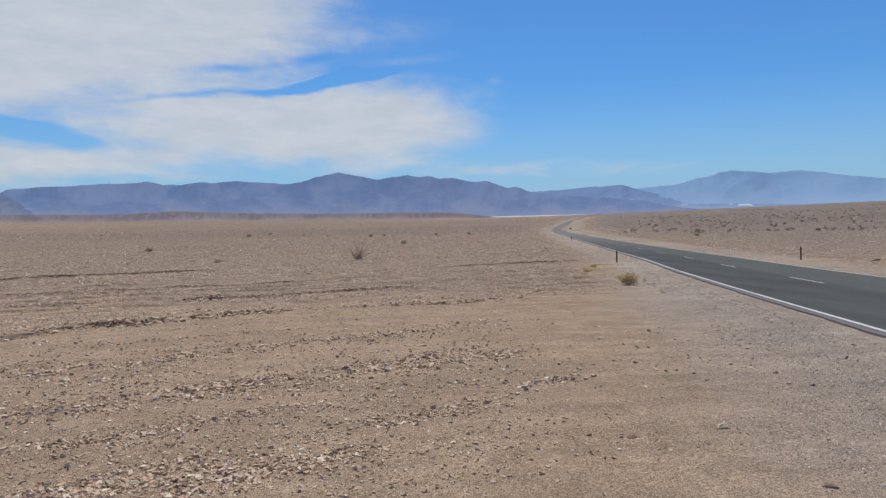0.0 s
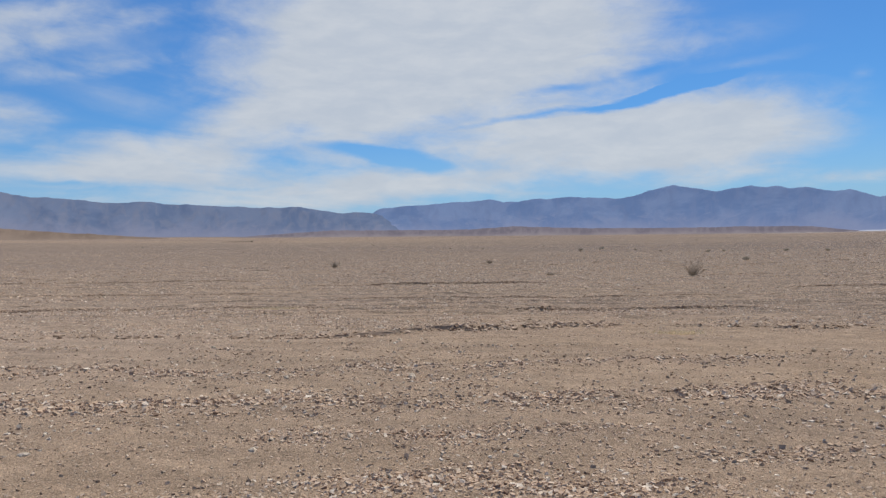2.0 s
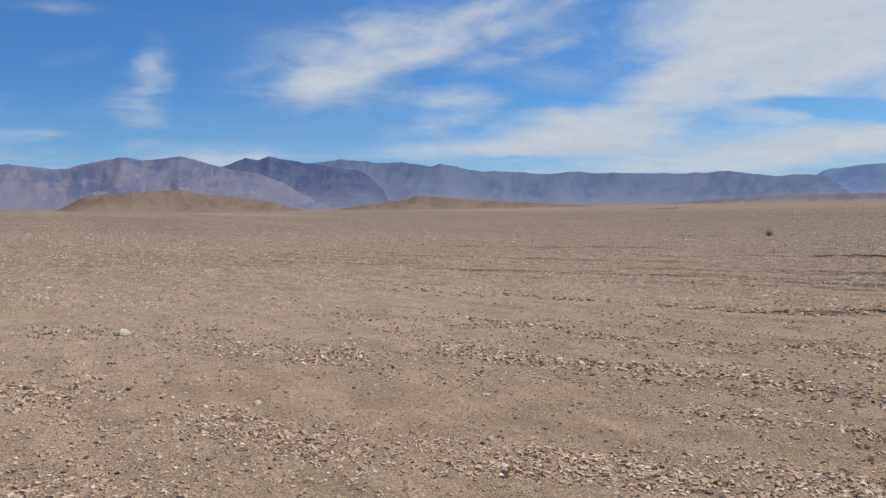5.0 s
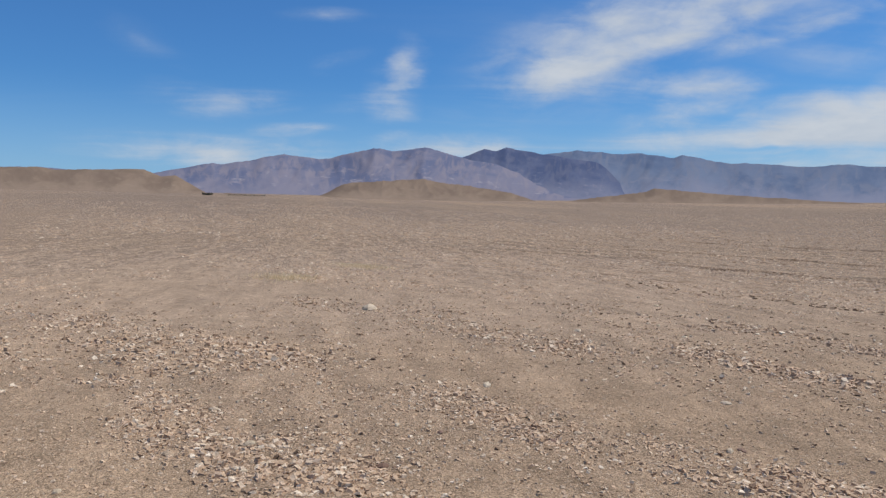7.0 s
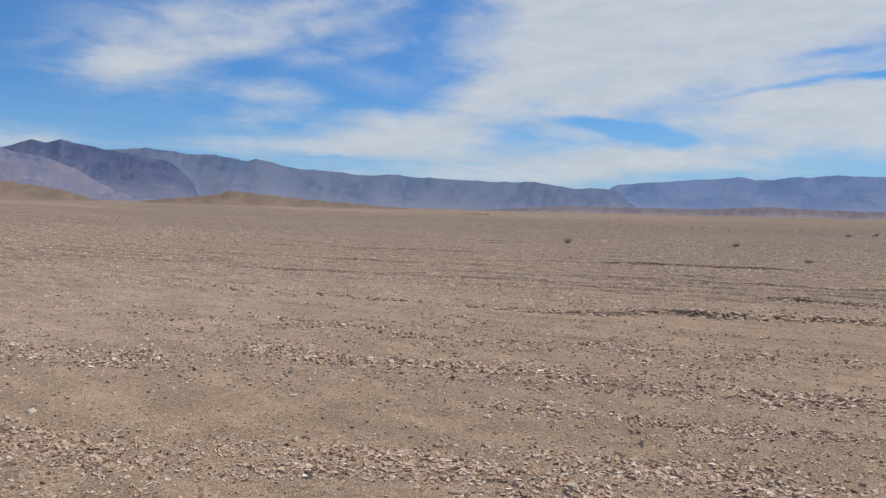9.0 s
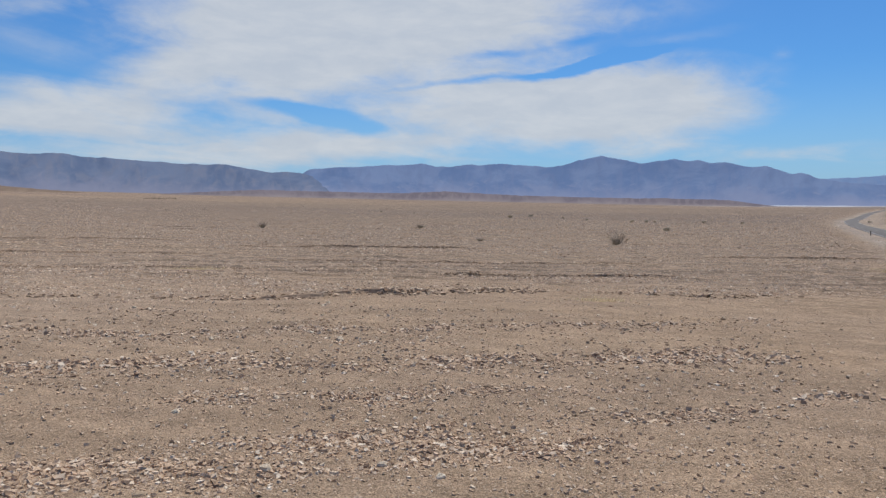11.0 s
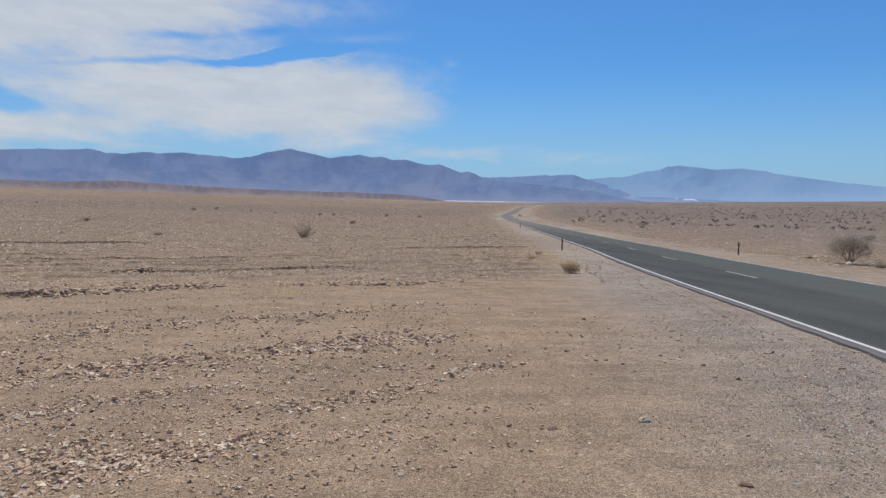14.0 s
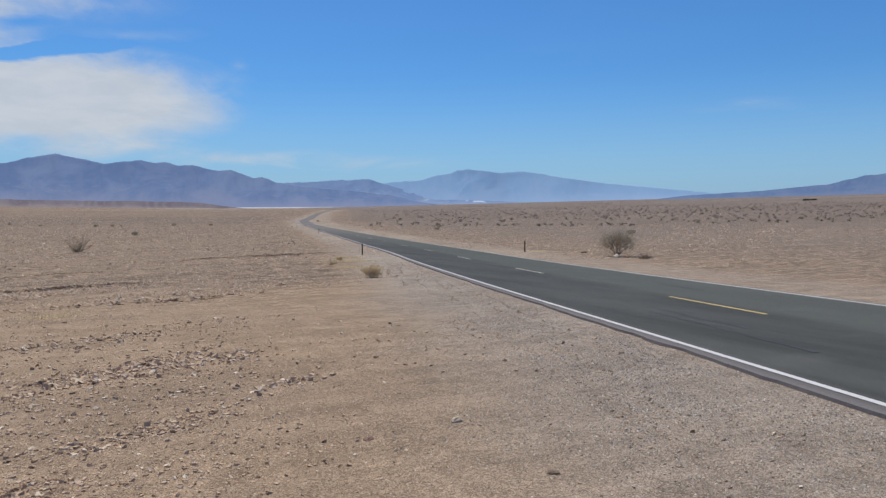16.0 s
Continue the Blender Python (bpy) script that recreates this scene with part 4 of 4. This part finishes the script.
def build_banks():
    """Crumbling soil faces of the cut banks, and of many short ones further out on the wash."""
    rng = np.random.default_rng(17)
    runs = []
    for ledge in LEDGES:
        v0, u0, u1, high = ledge
        u = np.arange(u0 - 2.5, u1 + 2.5, 0.07)
        lo, hi = np.full(len(u), v0 - 6.0), np.full(len(u), v0 + 8.0)
        for _ in range(40):
            mid = (lo + hi) / 2
            ahead = ledge_edge(u, mid, ledge)[0] > 0
            hi, lo = np.where(ahead, mid, hi), np.where(ahead, lo, mid)
        runs.append((u, hi, high * 1.0 * ledge_edge(u, hi, ledge)[1]))
    for k in range(520):
        v0 = 19 * (130 / 19) ** rng.random()
        u0 = rng.uniform(-1.0, 0.85) * v0
        if abs(float(road_offset(np.array([u0 * CB - v0 * SB]), np.array([u0 * SB + v0 * CB]))[0])) < 10:
            continue
        long = rng.uniform(0.4, 2.2) * (0.7 + v0 / 45)
        u = np.arange(u0, u0 + long, 0.05 + v0 * 0.003)
        s = (u - u0) / long
        high = rng.uniform(0.012, 0.042) * (0.7 + v0 / 70)
        runs.append((u, v0 + 0.5 * (fbm(u * 0.5, u * 0 + k, 301, 4, 0.6) - 0.5), high * np.sqrt(np.clip(4 * s * (1 - s), 0, 1)) * (0.35 + 1.0 * vnoise(u * 1.4, u * 0 + k, 305))))
    verts, faces, base = [], [], 0
    for u, v, high in runs:
        v = v + 0.09 * (fbm(u * 3.0, u * 0, 307, 3, 0.6) - 0.5)
        high = high * step(0.05, 0.45, vnoise(u * 1.3, v * 0.5, 313)) * (0.4 + 1.1 * vnoise(u * 4.5, u * 0 + 3, 309))
        foot = land(u * CB - (v - 0.15) * SB, u * SB + (v - 0.15) * CB)
        cols = []
        for back, share in ((-0.14, -0.4), (-0.07, 0.10), (-0.03, 0.55), (-0.01, 0.86), (0.03, 1.0), (0.10, 0.80), (0.32, -0.35)):
            w = v + back * (0.6 + 0.8 * vnoise(u * 6.0, u * 0 + share * 9, 311))
            cols.append(np.column_stack([u * CB - w * SB, u * SB + w * CB, foot + high * share - 0.012]))
        verts.append(np.stack(cols, 1).reshape(-1, 3))
        faces.append(grid_faces(len(u), len(cols)) + base)
        base += len(u) * len(cols)
    return tagged(part("cut_banks", np.vstack(verts), np.vstack(faces), BANK), "low crumbling soil banks cut across the wash", "soil", kind="stuff")


build_banks()


def build_clods():
    """Broken clods and stones along the cut banks."""
    rng = np.random.default_rng(31)
    spots, sizes = [], []
    for ledge in LEDGES:
        v0, u0, u1, high = ledge
        n = int((u1 - u0 + 6) * 85)
        u = rng.uniform(u0 - 3, u1 + 3, n)
        lo, hi = np.full(n, v0 - 6.0), np.full(n, v0 + 8.0)
        for _ in range(40):
            mid = (lo + hi) / 2
            ahead = ledge_edge(u, mid, ledge)[0] > 0
            hi, lo = np.where(ahead, mid, hi), np.where(ahead, lo, mid)
        v = hi + rng.normal(-0.01, 0.13, n)
        keep = rng.random(n) < ledge_edge(u, v, ledge)[1]
        u, v = u[keep], v[keep]
        spots.append(np.column_stack([u * CB - v * SB, u * SB + v * CB]))
        sizes.append(rng.uniform(0.03, 0.15, len(u)) * (0.6 + 2.5 * high))
    p, s = np.vstack(spots), np.concatenate(sizes)
    z = land(p[:, 0], p[:, 1])
    verts, faces, base = [], [], 0
    for k in range(len(p)):
        v, f = stone_shape(500 + k % 9)
        a = rng.uniform(0, 6.28)
        c, d = math.cos(a), math.sin(a)
        verts.append(np.column_stack([c * v[:, 0] - d * v[:, 1], d * v[:, 0] + c * v[:, 1], v[:, 2] * 0.95]) * s[k] + (p[k, 0], p[k, 1], z[k]))
        faces.append(f + base)
        base += len(v)
    return tagged(part("soil_clods", np.vstack(verts), np.vstack(faces), CLOD), "dark broken soil clods along the cut banks", "soil", kind="stuff")


build_clods()



def build_rut_clods():
    """Crumbs of soil thrown up along the tyre tracks on the shoulder."""
    rng = np.random.default_rng(77)
    y = rng.uniform(3, 34, 1500)
    lane = rng.choice([-0.26, 0.26, GAUGE - 0.25, GAUGE + 0.25, 0.85], len(y)) + rng.normal(0, 0.06, len(y))
    x = np.interp(y, TRACK_Y, TRACK_X) + 0.12 * np.sin(y * 0.9) + lane
    keep = fbm(x * 0.7, y * 0.35, 91, 4) > 0.45
    x, y = x[keep], y[keep]
    z, size = land(x, y), rng.uniform(0.010, 0.034, len(x))
    verts, faces = [], []
    for n in range(len(x)):
        v, f = stone_shape(540 + n % 9)
        faces.append(f + n * len(v))
        verts.append(v * size[n] * (1, 1, 1.3) + (x[n], y[n], z[n]))
    return tagged(part("soil_clods", np.vstack(verts), np.vstack(faces), CLOD), "soil crumbs thrown up along tyre tracks", "soil", kind="stuff")


build_rut_clods()
PALE_STONE = rock_material("pale_limestone", [(0.05, (0.556, 0.443, 0.309)), (0.5, (0.659, 0.532, 0.382)), (0.95, (0.762, 0.630, 0.464))], 45.0)
RED_STONE = rock_material("reddish_brown_stone", [(0.05, (0.206, 0.128, 0.091)), (0.5, (0.258, 0.163, 0.118)), (0.95, (0.309, 0.202, 0.150))], 45.0)
DARK_STONE = rock_material("dark_volcanic_stone", [(0.05, (0.154, 0.103, 0.068)), (0.5, (0.201, 0.138, 0.091)), (0.95, (0.247, 0.172, 0.118))], 45.0)
KINDS = {
    "tan": (STONE, "tan rounded stone half sunk in the soil"),
    "pale": (PALE_STONE, "pale cream stone lying on the soil"),
    "red": (RED_STONE, "reddish brown stone lying on the gravel"),
    "dark": (DARK_STONE, "dark brown volcanic stone on the gravel"),
}
STONE_MESHES = {}
for kind_name, (mat, _) in KINDS.items():
    for k in range(5):
        v, f = stone_shape(900 + k, 4, 8)
        v = v + 0.02 * np.random.default_rng(k).normal(size=v.shape)
        me = bpy.data.meshes.new("stone")
        me.from_pydata(v.tolist(), [], f.tolist())
        me.materials.append(mat)
        STONE_MESHES[kind_name, k] = me


def build_stone(kind_name, x, y, size, k, turn):
    ob = new("stone", STONE_MESHES[kind_name, k % 5])
    ob.matrix_world = Matrix.LocRotScale((x, y, land_at(x, y) + 0.02 * size), Euler((0, 0, turn)), (size * 0.9, size * 0.9, size * (1.3 if kind_name == "pale" else 0.85)))
    return tagged(ob, KINDS[kind_name][1], "stone", "stones on the wash")


# single stones that stand out: kind, x, y, size
for n, (kind_name, x, y, size) in enumerate([
        ("pale", 2.45, 5.85, 0.105), ("pale", -13.1, 0.9, 0.26), ("pale", -7.2, 1.7, 0.11), ("pale", -2.2, 4.45, 0.085), ("pale", -5.2, 9.1, 0.16),
        ("red", -5.4, 1.8, 0.10), ("red", -4.9, 0.4, 0.085), ("pale", -2.9, 4.0, 0.10), ("tan", -5.4, -1.1, 0.09), ("dark", 2.6, 4.4, 0.09),
        ("red", 1.6, 5.7, 0.10), ("dark", -1.6, 4.9, 0.08), ("dark", 24.6, 39.0, 0.42), ("pale", 22.3, 32.2, 0.42), ("pale", 23.4, 31.9, 0.36), ("dark", 22.9, 32.0, 0.40)]):
    build_stone(kind_name, x, y, size, n, n * 1.3)

sx, sy, sr, rng = scatter(2600, 12, 2.6, 26, 0.9, 0.95, 0.03)
for n in range(min(230, len(sx))):
    which = rng.choice(["tan", "pale", "red", "dark"], p=[0.62, 0.20, 0.10, 0.08])
    build_stone(str(which), float(sx[n]), float(sy[n]), float(rng.uniform(0.035, 0.075) * (1 + 0.035 * sr[n])), n, float(rng.uniform(0, 6.28)))


# ---- dry shrubs, grass and posts ----
def tufts(rng, count, spread, high, thick, lean, curl=0.25, base=0.12):
    """Blades or twigs that fan out from a foot: each a thin tapered three-sided stem of three joints."""
    verts, faces = [], []
    for _ in range(count):
        a, out = rng.uniform(0, 2 * math.pi), math.sqrt(rng.random()) * lean
        root = Vector((math.cos(a), math.sin(a), 0)) * rng.random() * base
        way = Vector((math.cos(a) * math.sin(out), math.sin(a) * math.sin(out), math.cos(out)))
        side = Vector((-math.sin(a), math.cos(a), 0))
        long = high * rng.uniform(0.55, 1.1) * (0.75 + 0.5 * math.sin(out) * spread)
        p, start = root.copy(), len(verts)
        for k in range(4):
            w = thick * (1 - k / 3.3)
            for q in range(3):
                t = q * 2.094
                verts.append(p + side * math.cos(t) * w + way.cross(side) * math.sin(t) * w)
            way = (way + Vector((rng.uniform(-1, 1), rng.uniform(-1, 1), rng.uniform(-0.75, 0.65))) * curl).normalized()
            p = p + way * long / 3
        for k in range(3):
            for q in range(3):
                i, j = start + k * 3 + q, start + k * 3 + (q + 1) % 3
                faces.append((i, j, j + 3, i + 3))
    return verts, faces


def branched(rng, limbs, high, wide, thick, forks=3):
    """Crooked limbs that fork twice; gives the wood and the places of the twig ends."""
    verts, faces, tips = [], [], []

    def stem(p, way, long, w, depth):
        start = len(verts)
        side = way.orthogonal().normalized()
        up = way.cross(side)
        for k in range(3):
            for q in range(4):
                t = q * 1.571
                verts.append(p + (side * math.cos(t) + up * math.sin(t)) * w * (1 - 0.25 * k))
            if k < 2:
                way = (way + Vector((rng.uniform(-1, 1), rng.uniform(-1, 1), rng.uniform(-0.5, 0.7))) * 0.22).normalized()
                p = p + way * long / 2
        for k in range(2):
            for q in range(4):
                i, j = start + k * 4 + q, start + k * 4 + (q + 1) % 4
                faces.append((i, j, j + 4, i + 4))
        tips.append((p.copy(), depth))
        if depth:
            for _ in range(forks):
                turn = Vector((rng.uniform(-1, 1), rng.uniform(-1, 1), rng.uniform(-0.3, 0.9))) * 0.75
                stem(p, (way + turn).normalized(), long * rng.uniform(0.55, 0.8), w * 0.55, depth - 1)

    for k in range(limbs):
        a = 2 * math.pi * (k + rng.random() * 0.7) / limbs
        out = rng.uniform(0.15, 1.5)
        way = Vector((math.cos(a) * out * wide / high, math.sin(a) * out * wide / high, 1)).normalized()
        stem(Vector((math.cos(a), math.sin(a), 0)) * 0.04, way, high * rng.uniform(0.36, 0.5), thick, 2)
    return verts, faces, tips


def leaves(rng, tips, per_tip, size, spread):
    """Small folded leaves about the twig ends."""
    verts, faces = [], []
    for p, depth in tips:
        for _ in range(per_tip if depth < 2 else per_tip // 2):
            c = p + Vector((rng.gauss(0, 1), rng.gauss(0, 1), rng.gauss(0, 0.8))) * spread
            a = Vector((rng.uniform(-1, 1), rng.uniform(-1, 1), rng.uniform(-1, 1))).normalized() * size * rng.uniform(0.6, 1.3)
            b = a.orthogonal().normalized() * size * 0.45
            i = len(verts)
            verts += [c - a, c + b + Vector((0, 0, size * 0.2)), c + a, c - b]
            faces += [(i, i + 1, i + 2), (i, i + 2, i + 3)]
    return verts, faces


def twig_shrub(name, x, y, high, count, seed, label, thick=0.012, lean=0.95):
    """A bare shrub: a loose fan of thin crooked twigs with a few dry tips."""
    rng = random.Random(seed)
    ob = thing(name, x, y, label, "shrub", sink=0.02)
    part("stems", *tufts(rng, count // 3, 1.0, high, thick * 1.3, lean, 0.30, 0.10), TWIG, ob)
    part("dry_tips", *tufts(rng, count, 1.0, high * 0.9, thick * 0.8, lean * 1.15, 0.5, 0.25), SAGE, ob)
    return ob


def thing(name, x, y, label, category, group="", turn=0.0, sink=0.0):
    ob = new(name)
    ob.matrix_world = pose(x, y, land_at(x, y) - sink, 0, 0, turn)
    return tagged(ob, label, category, group)


def grass_tuft(name, x, y, high, count, seed, label, spread=0.7, thick=0.004):
    rng = random.Random(seed)
    ob = thing(name, x, y, label, "grass")
    part("blades", *tufts(rng, count, spread, high, thick, 0.95, 0.5, 0.16), STRAW, ob)
    part("stalks", *tufts(rng, count // 14, spread, high * 0.75, thick * 1.6, 1.3), TWIG, ob)
    return ob


def shrub(name, x, y, high, wide, limbs, leaf_count, seed, label, leaf_mat=None, leaf_size=0.03, thick=0.02, group=""):
    rng = random.Random(seed)
    ob = thing(name, x, y, label, "shrub", group, sink=0.02)
    v, f, tips = branched(rng, limbs, high, wide, thick)
    part("branches", v, f, TWIG, ob)
    part("foliage", *leaves(rng, tips, leaf_count, leaf_size, 0.13 * high), leaf_mat or SAGE, ob)
    return ob


shrub("dry_bush", 6.65, 24.8, 0.42, 0.40, 22, 16, 1, "dry straw-coloured tumbleweed bush on the gravel shoulder", leaf_mat=STRAW, leaf_size=0.026, thick=0.007)
grass_tuft("dry_grass_tuft", 7.2, 34.5, 0.28, 260, 2, "small tuft of dry golden grass")
grass_tuft("dry_grass_tuft", 8.6, 39.5, 0.30, 260, 3, "small tuft of dry golden grass near the post")
shrub("creosote_bush", 23.1, 33.3, 1.4, 1.1, 26, 20, 4, "wide open creosote bush with thin grey-olive leaves", leaf_mat=SAGE, leaf_size=0.036, thick=0.016)
twig_shrub("dry_shrub", 22.8, 30.4, 0.45, 170, 5, "low grey dry shrub beside the road", 0.008, 1.0)
twig_shrub("dry_shrub", -8.2, 66.2, 2.2, 130, 6, "bare brownish shrub on the gravel plain", 0.009, 0.72)
twig_shrub("dry_shrub", -71.5, 99.5, 2.0, 120, 7, "bare brownish shrub on the gravel plain", 0.012, 0.72)
twig_shrub("dry_shrub", -49.8, 117.3, 1.0, 120, 8, "small grey shrub on the plain", 0.016)
twig_shrub("dry_shrub", -22.2, 67.9, 0.55, 90, 9, "small grey shrub on the plain", 0.011)

# scattered shrubs of the plain: one built, the rest copied with their own turn
far_one = shrub("desert_shrub", -56.8, 202.9, 0.95, 1.2, 9, 12, 21, "low brown desert shrub on the plain", leaf_size=0.06, thick=0.03, group="shrubs on the plain")
far_two = shrub("desert_shrub", -54.0, 218.3, 0.85, 1.0, 8, 12, 22, "low brown desert shrub on the plain", leaf_size=0.06, thick=0.03, group="shrubs on the plain")
SPOTS = [(-169, 366), (-104, 310), (-42.0, 210), (-32.7, 197), (-19.4, 187), (-16.0, 190), (-13.7, 188), (-1.6, 189), (7.1, 187), (-121, 246),
         (-103, 237), (67.4, 219), (51.7, 140), (62.5, 218), (-7.0, 123), (44.7, 122), (59.3, 195.5), (56.4, 78), (39.4, 214), (-250, 390), (-392, 400), (-330, 275), (-300, 150),
         (-560, 70), (-600, 10), (-210, 330)]
for n, (x, y) in enumerate(SPOTS):
    size = 0.5 + 0.35 * ((n * 37) % 10) / 10
    made = copy_thing(far_one if n % 2 else far_two, pose(x, y, land_at(x, y) - 0.05, 0, 0, n * 71))
    made.scale = (size, size, size)


def shrub_field(name, count, az0, az1, r0, r1, seed, label):
    """A thin belt of small round shrubs, each a cluster of leaf blades."""
    rng = np.random.default_rng(seed)
    verts, faces, base = [], [], 0
    az = az0 + (az1 - az0) * rng.random(count) ** 0.75
    r = r0 + (r1 - r0) * rng.random(count) ** 1.1
    x, y = -np.sin(np.radians(az)) * r, np.cos(np.radians(az)) * r
    keep = (fbm(x * 0.02, y * 0.02, 5, 3) > 0.28) & (np.abs(road_offset(x, y)) > 9)
    x, y = x[keep], y[keep]
    z = land(x, y)
    for px, py, pz in zip(x, y, z):
        size, n = rng.uniform(0.26, 0.78), 20
        c = rng.normal(0, 0.38, (n, 3)) * (1, 1, 0.6) + (0, 0, 0.5)
        c[:, 2] = np.abs(c[:, 2])
        a, b = rng.normal(0, 0.16, (n, 3)), rng.normal(0, 0.16, (n, 3))
        tri = np.stack([c - a, c + a, c + b], 1).reshape(-1, 3) * size + (px, py, pz - 0.05)
        verts.append(tri)
        faces.append(np.arange(n * 3).reshape(-1, 3) + base)
        base += n * 3
    return tagged(part(name, np.vstack(verts), np.vstack(faces), BRUSH), label, "shrubs", kind="stuff")


shrub_field("shrub_belt", 3000, -14, -70, 150, 640, 3, "belt of small dark shrubs on the eastern fan")
shrub_field("shrub_belt", 60, -10, 100, 260, 800, 4, "few small shrubs far out on the plain")


def tree_row(name, az, r, long, high, seed, label, n=700):
    rng = np.random.default_rng(seed)
    cx, cy = -math.sin(radians(az)) * r, math.cos(radians(az)) * r
    side = np.array([math.cos(radians(az)), math.sin(radians(az))])
    s = rng.uniform(-0.5, 0.5, n) * long
    hump = high * (0.55 + 0.45 * vnoise(s * 0.35, s * 0, seed))
    c = np.column_stack([cx + side[0] * s, cy + side[1] * s, land_at(cx, cy) + hump * rng.random(n)]) + rng.normal(0, 0.3, (n, 3))
    a, b = rng.normal(0, 0.35, (n, 3)), rng.normal(0, 0.35, (n, 3))
    tri = np.stack([c - a, c + a, c + b], 1).reshape(-1, 3)
    return tagged(part(name, tri, np.arange(n * 3).reshape(-1, 3), BOUGH), label, "trees", kind="stuff")


tree_row("tree_row", -48.4, 780, 11, 1.2, 1, "dark green row of far trees")
tree_row("tree_row", 95.6, 900, 46, 2.2, 2, "dark row of far bushes below the hills", 400)
tree_row("tree_row", -24.0, 900, 60, 0.9, 6, "low dark line of far bushes on the fan", 170)
tree_row("tree_row", -33.0, 900, 40, 0.9, 7, "low dark line of far bushes on the fan", 120)
tree_row("tree_row", 98.5, 900, 12, 3.0, 3, "dark row of far bushes below the hills")
tree_row("tree_row", 43.3, 700, 30, 0.8, 4, "dark row of far bushes on the plain", 150)


def straw_patch(x, y, wide, long, count, seed, label):
    """A thin low patch of straw lying on the soil."""
    rng = np.random.default_rng(seed)
    u, v = rng.normal(0, 0.4, count) * long, rng.normal(0, 0.4, count) * wide
    px, py = x + u * CB - v * SB, y + u * SB + v * CB
    gz, a = land(px, py), rng.uniform(0, 6.28, count)
    h, s = rng.uniform(0.03, 0.12, count), rng.uniform(0.02, 0.06, count)
    dx, dy = np.cos(a) * s, np.sin(a) * s
    verts = np.stack([np.column_stack([px - dy * 0.2, py + dx * 0.2, gz - 0.02]), np.column_stack([px + dy * 0.2, py - dx * 0.2, gz - 0.02]),
                      np.column_stack([px + dx * 1.5, py + dy * 1.5, gz + h])], 1).reshape(-1, 3)
    faces = np.arange(count * 3).reshape(-1, 3)
    return tagged(part("straw_patch", verts, faces, STRAW), label, "grass", kind="stuff")


for n, (x, y, wide, long) in enumerate([(-23.8, 1.4, 1.0, 1.6), (-17.8, 20.8, 0.7, 1.1), (-19.4, -0.9, 0.9, 1.5), (8.4, 36.5, 1.6, 1.6), (7.2, 31.0, 1.0, 1.0), (9.6, 42.0, 1.4, 1.2), (22.8, 41.8, 0.9, 0.9), (-2.5, 17.2, 0.4, 0.8)]):
    straw_patch(x, y, wide, long, int(600 * wide * long + 200), 50 + n, "thin patch of dry yellow grass on the soil")


def marker_post(x, y, turn, label):
    """A road marker: a slim post with chamfered top, and a small plate let into its face."""
    ob = thing("marker_post", x, y, label, "post", "road marker posts", turn)
    w, d, h, c = 0.040, 0.026, 0.77, 0.016
    ring = [(-w, -d + c), (-w + c, -d), (w - c, -d), (w, -d + c), (w, d - c), (w - c, d), (-w + c, d), (-w, d - c)]
    verts = [(px, py, z) for z in (-0.15, h - 0.05) for px, py in ring] + [(px * 0.6, py * 0.6, h) for px, py in ring]
    faces = [(k * 8 + i, k * 8 + (i + 1) % 8, k * 8 + 8 + (i + 1) % 8, k * 8 + 8 + i) for k in range(2) for i in range(8)] + [tuple(range(16, 24))]
    part("post_body", verts, faces, POST, ob)
    return ob


marker_post(11.35, 45.1, 10, "dark slim roadside marker post on the gravel shoulder")
marker_post(21.6, 41.6, -4, "dark slim roadside marker post beyond the asphalt")
marker_post(21.2, 114.0, 10, "dark slim roadside marker post far along the shoulder")
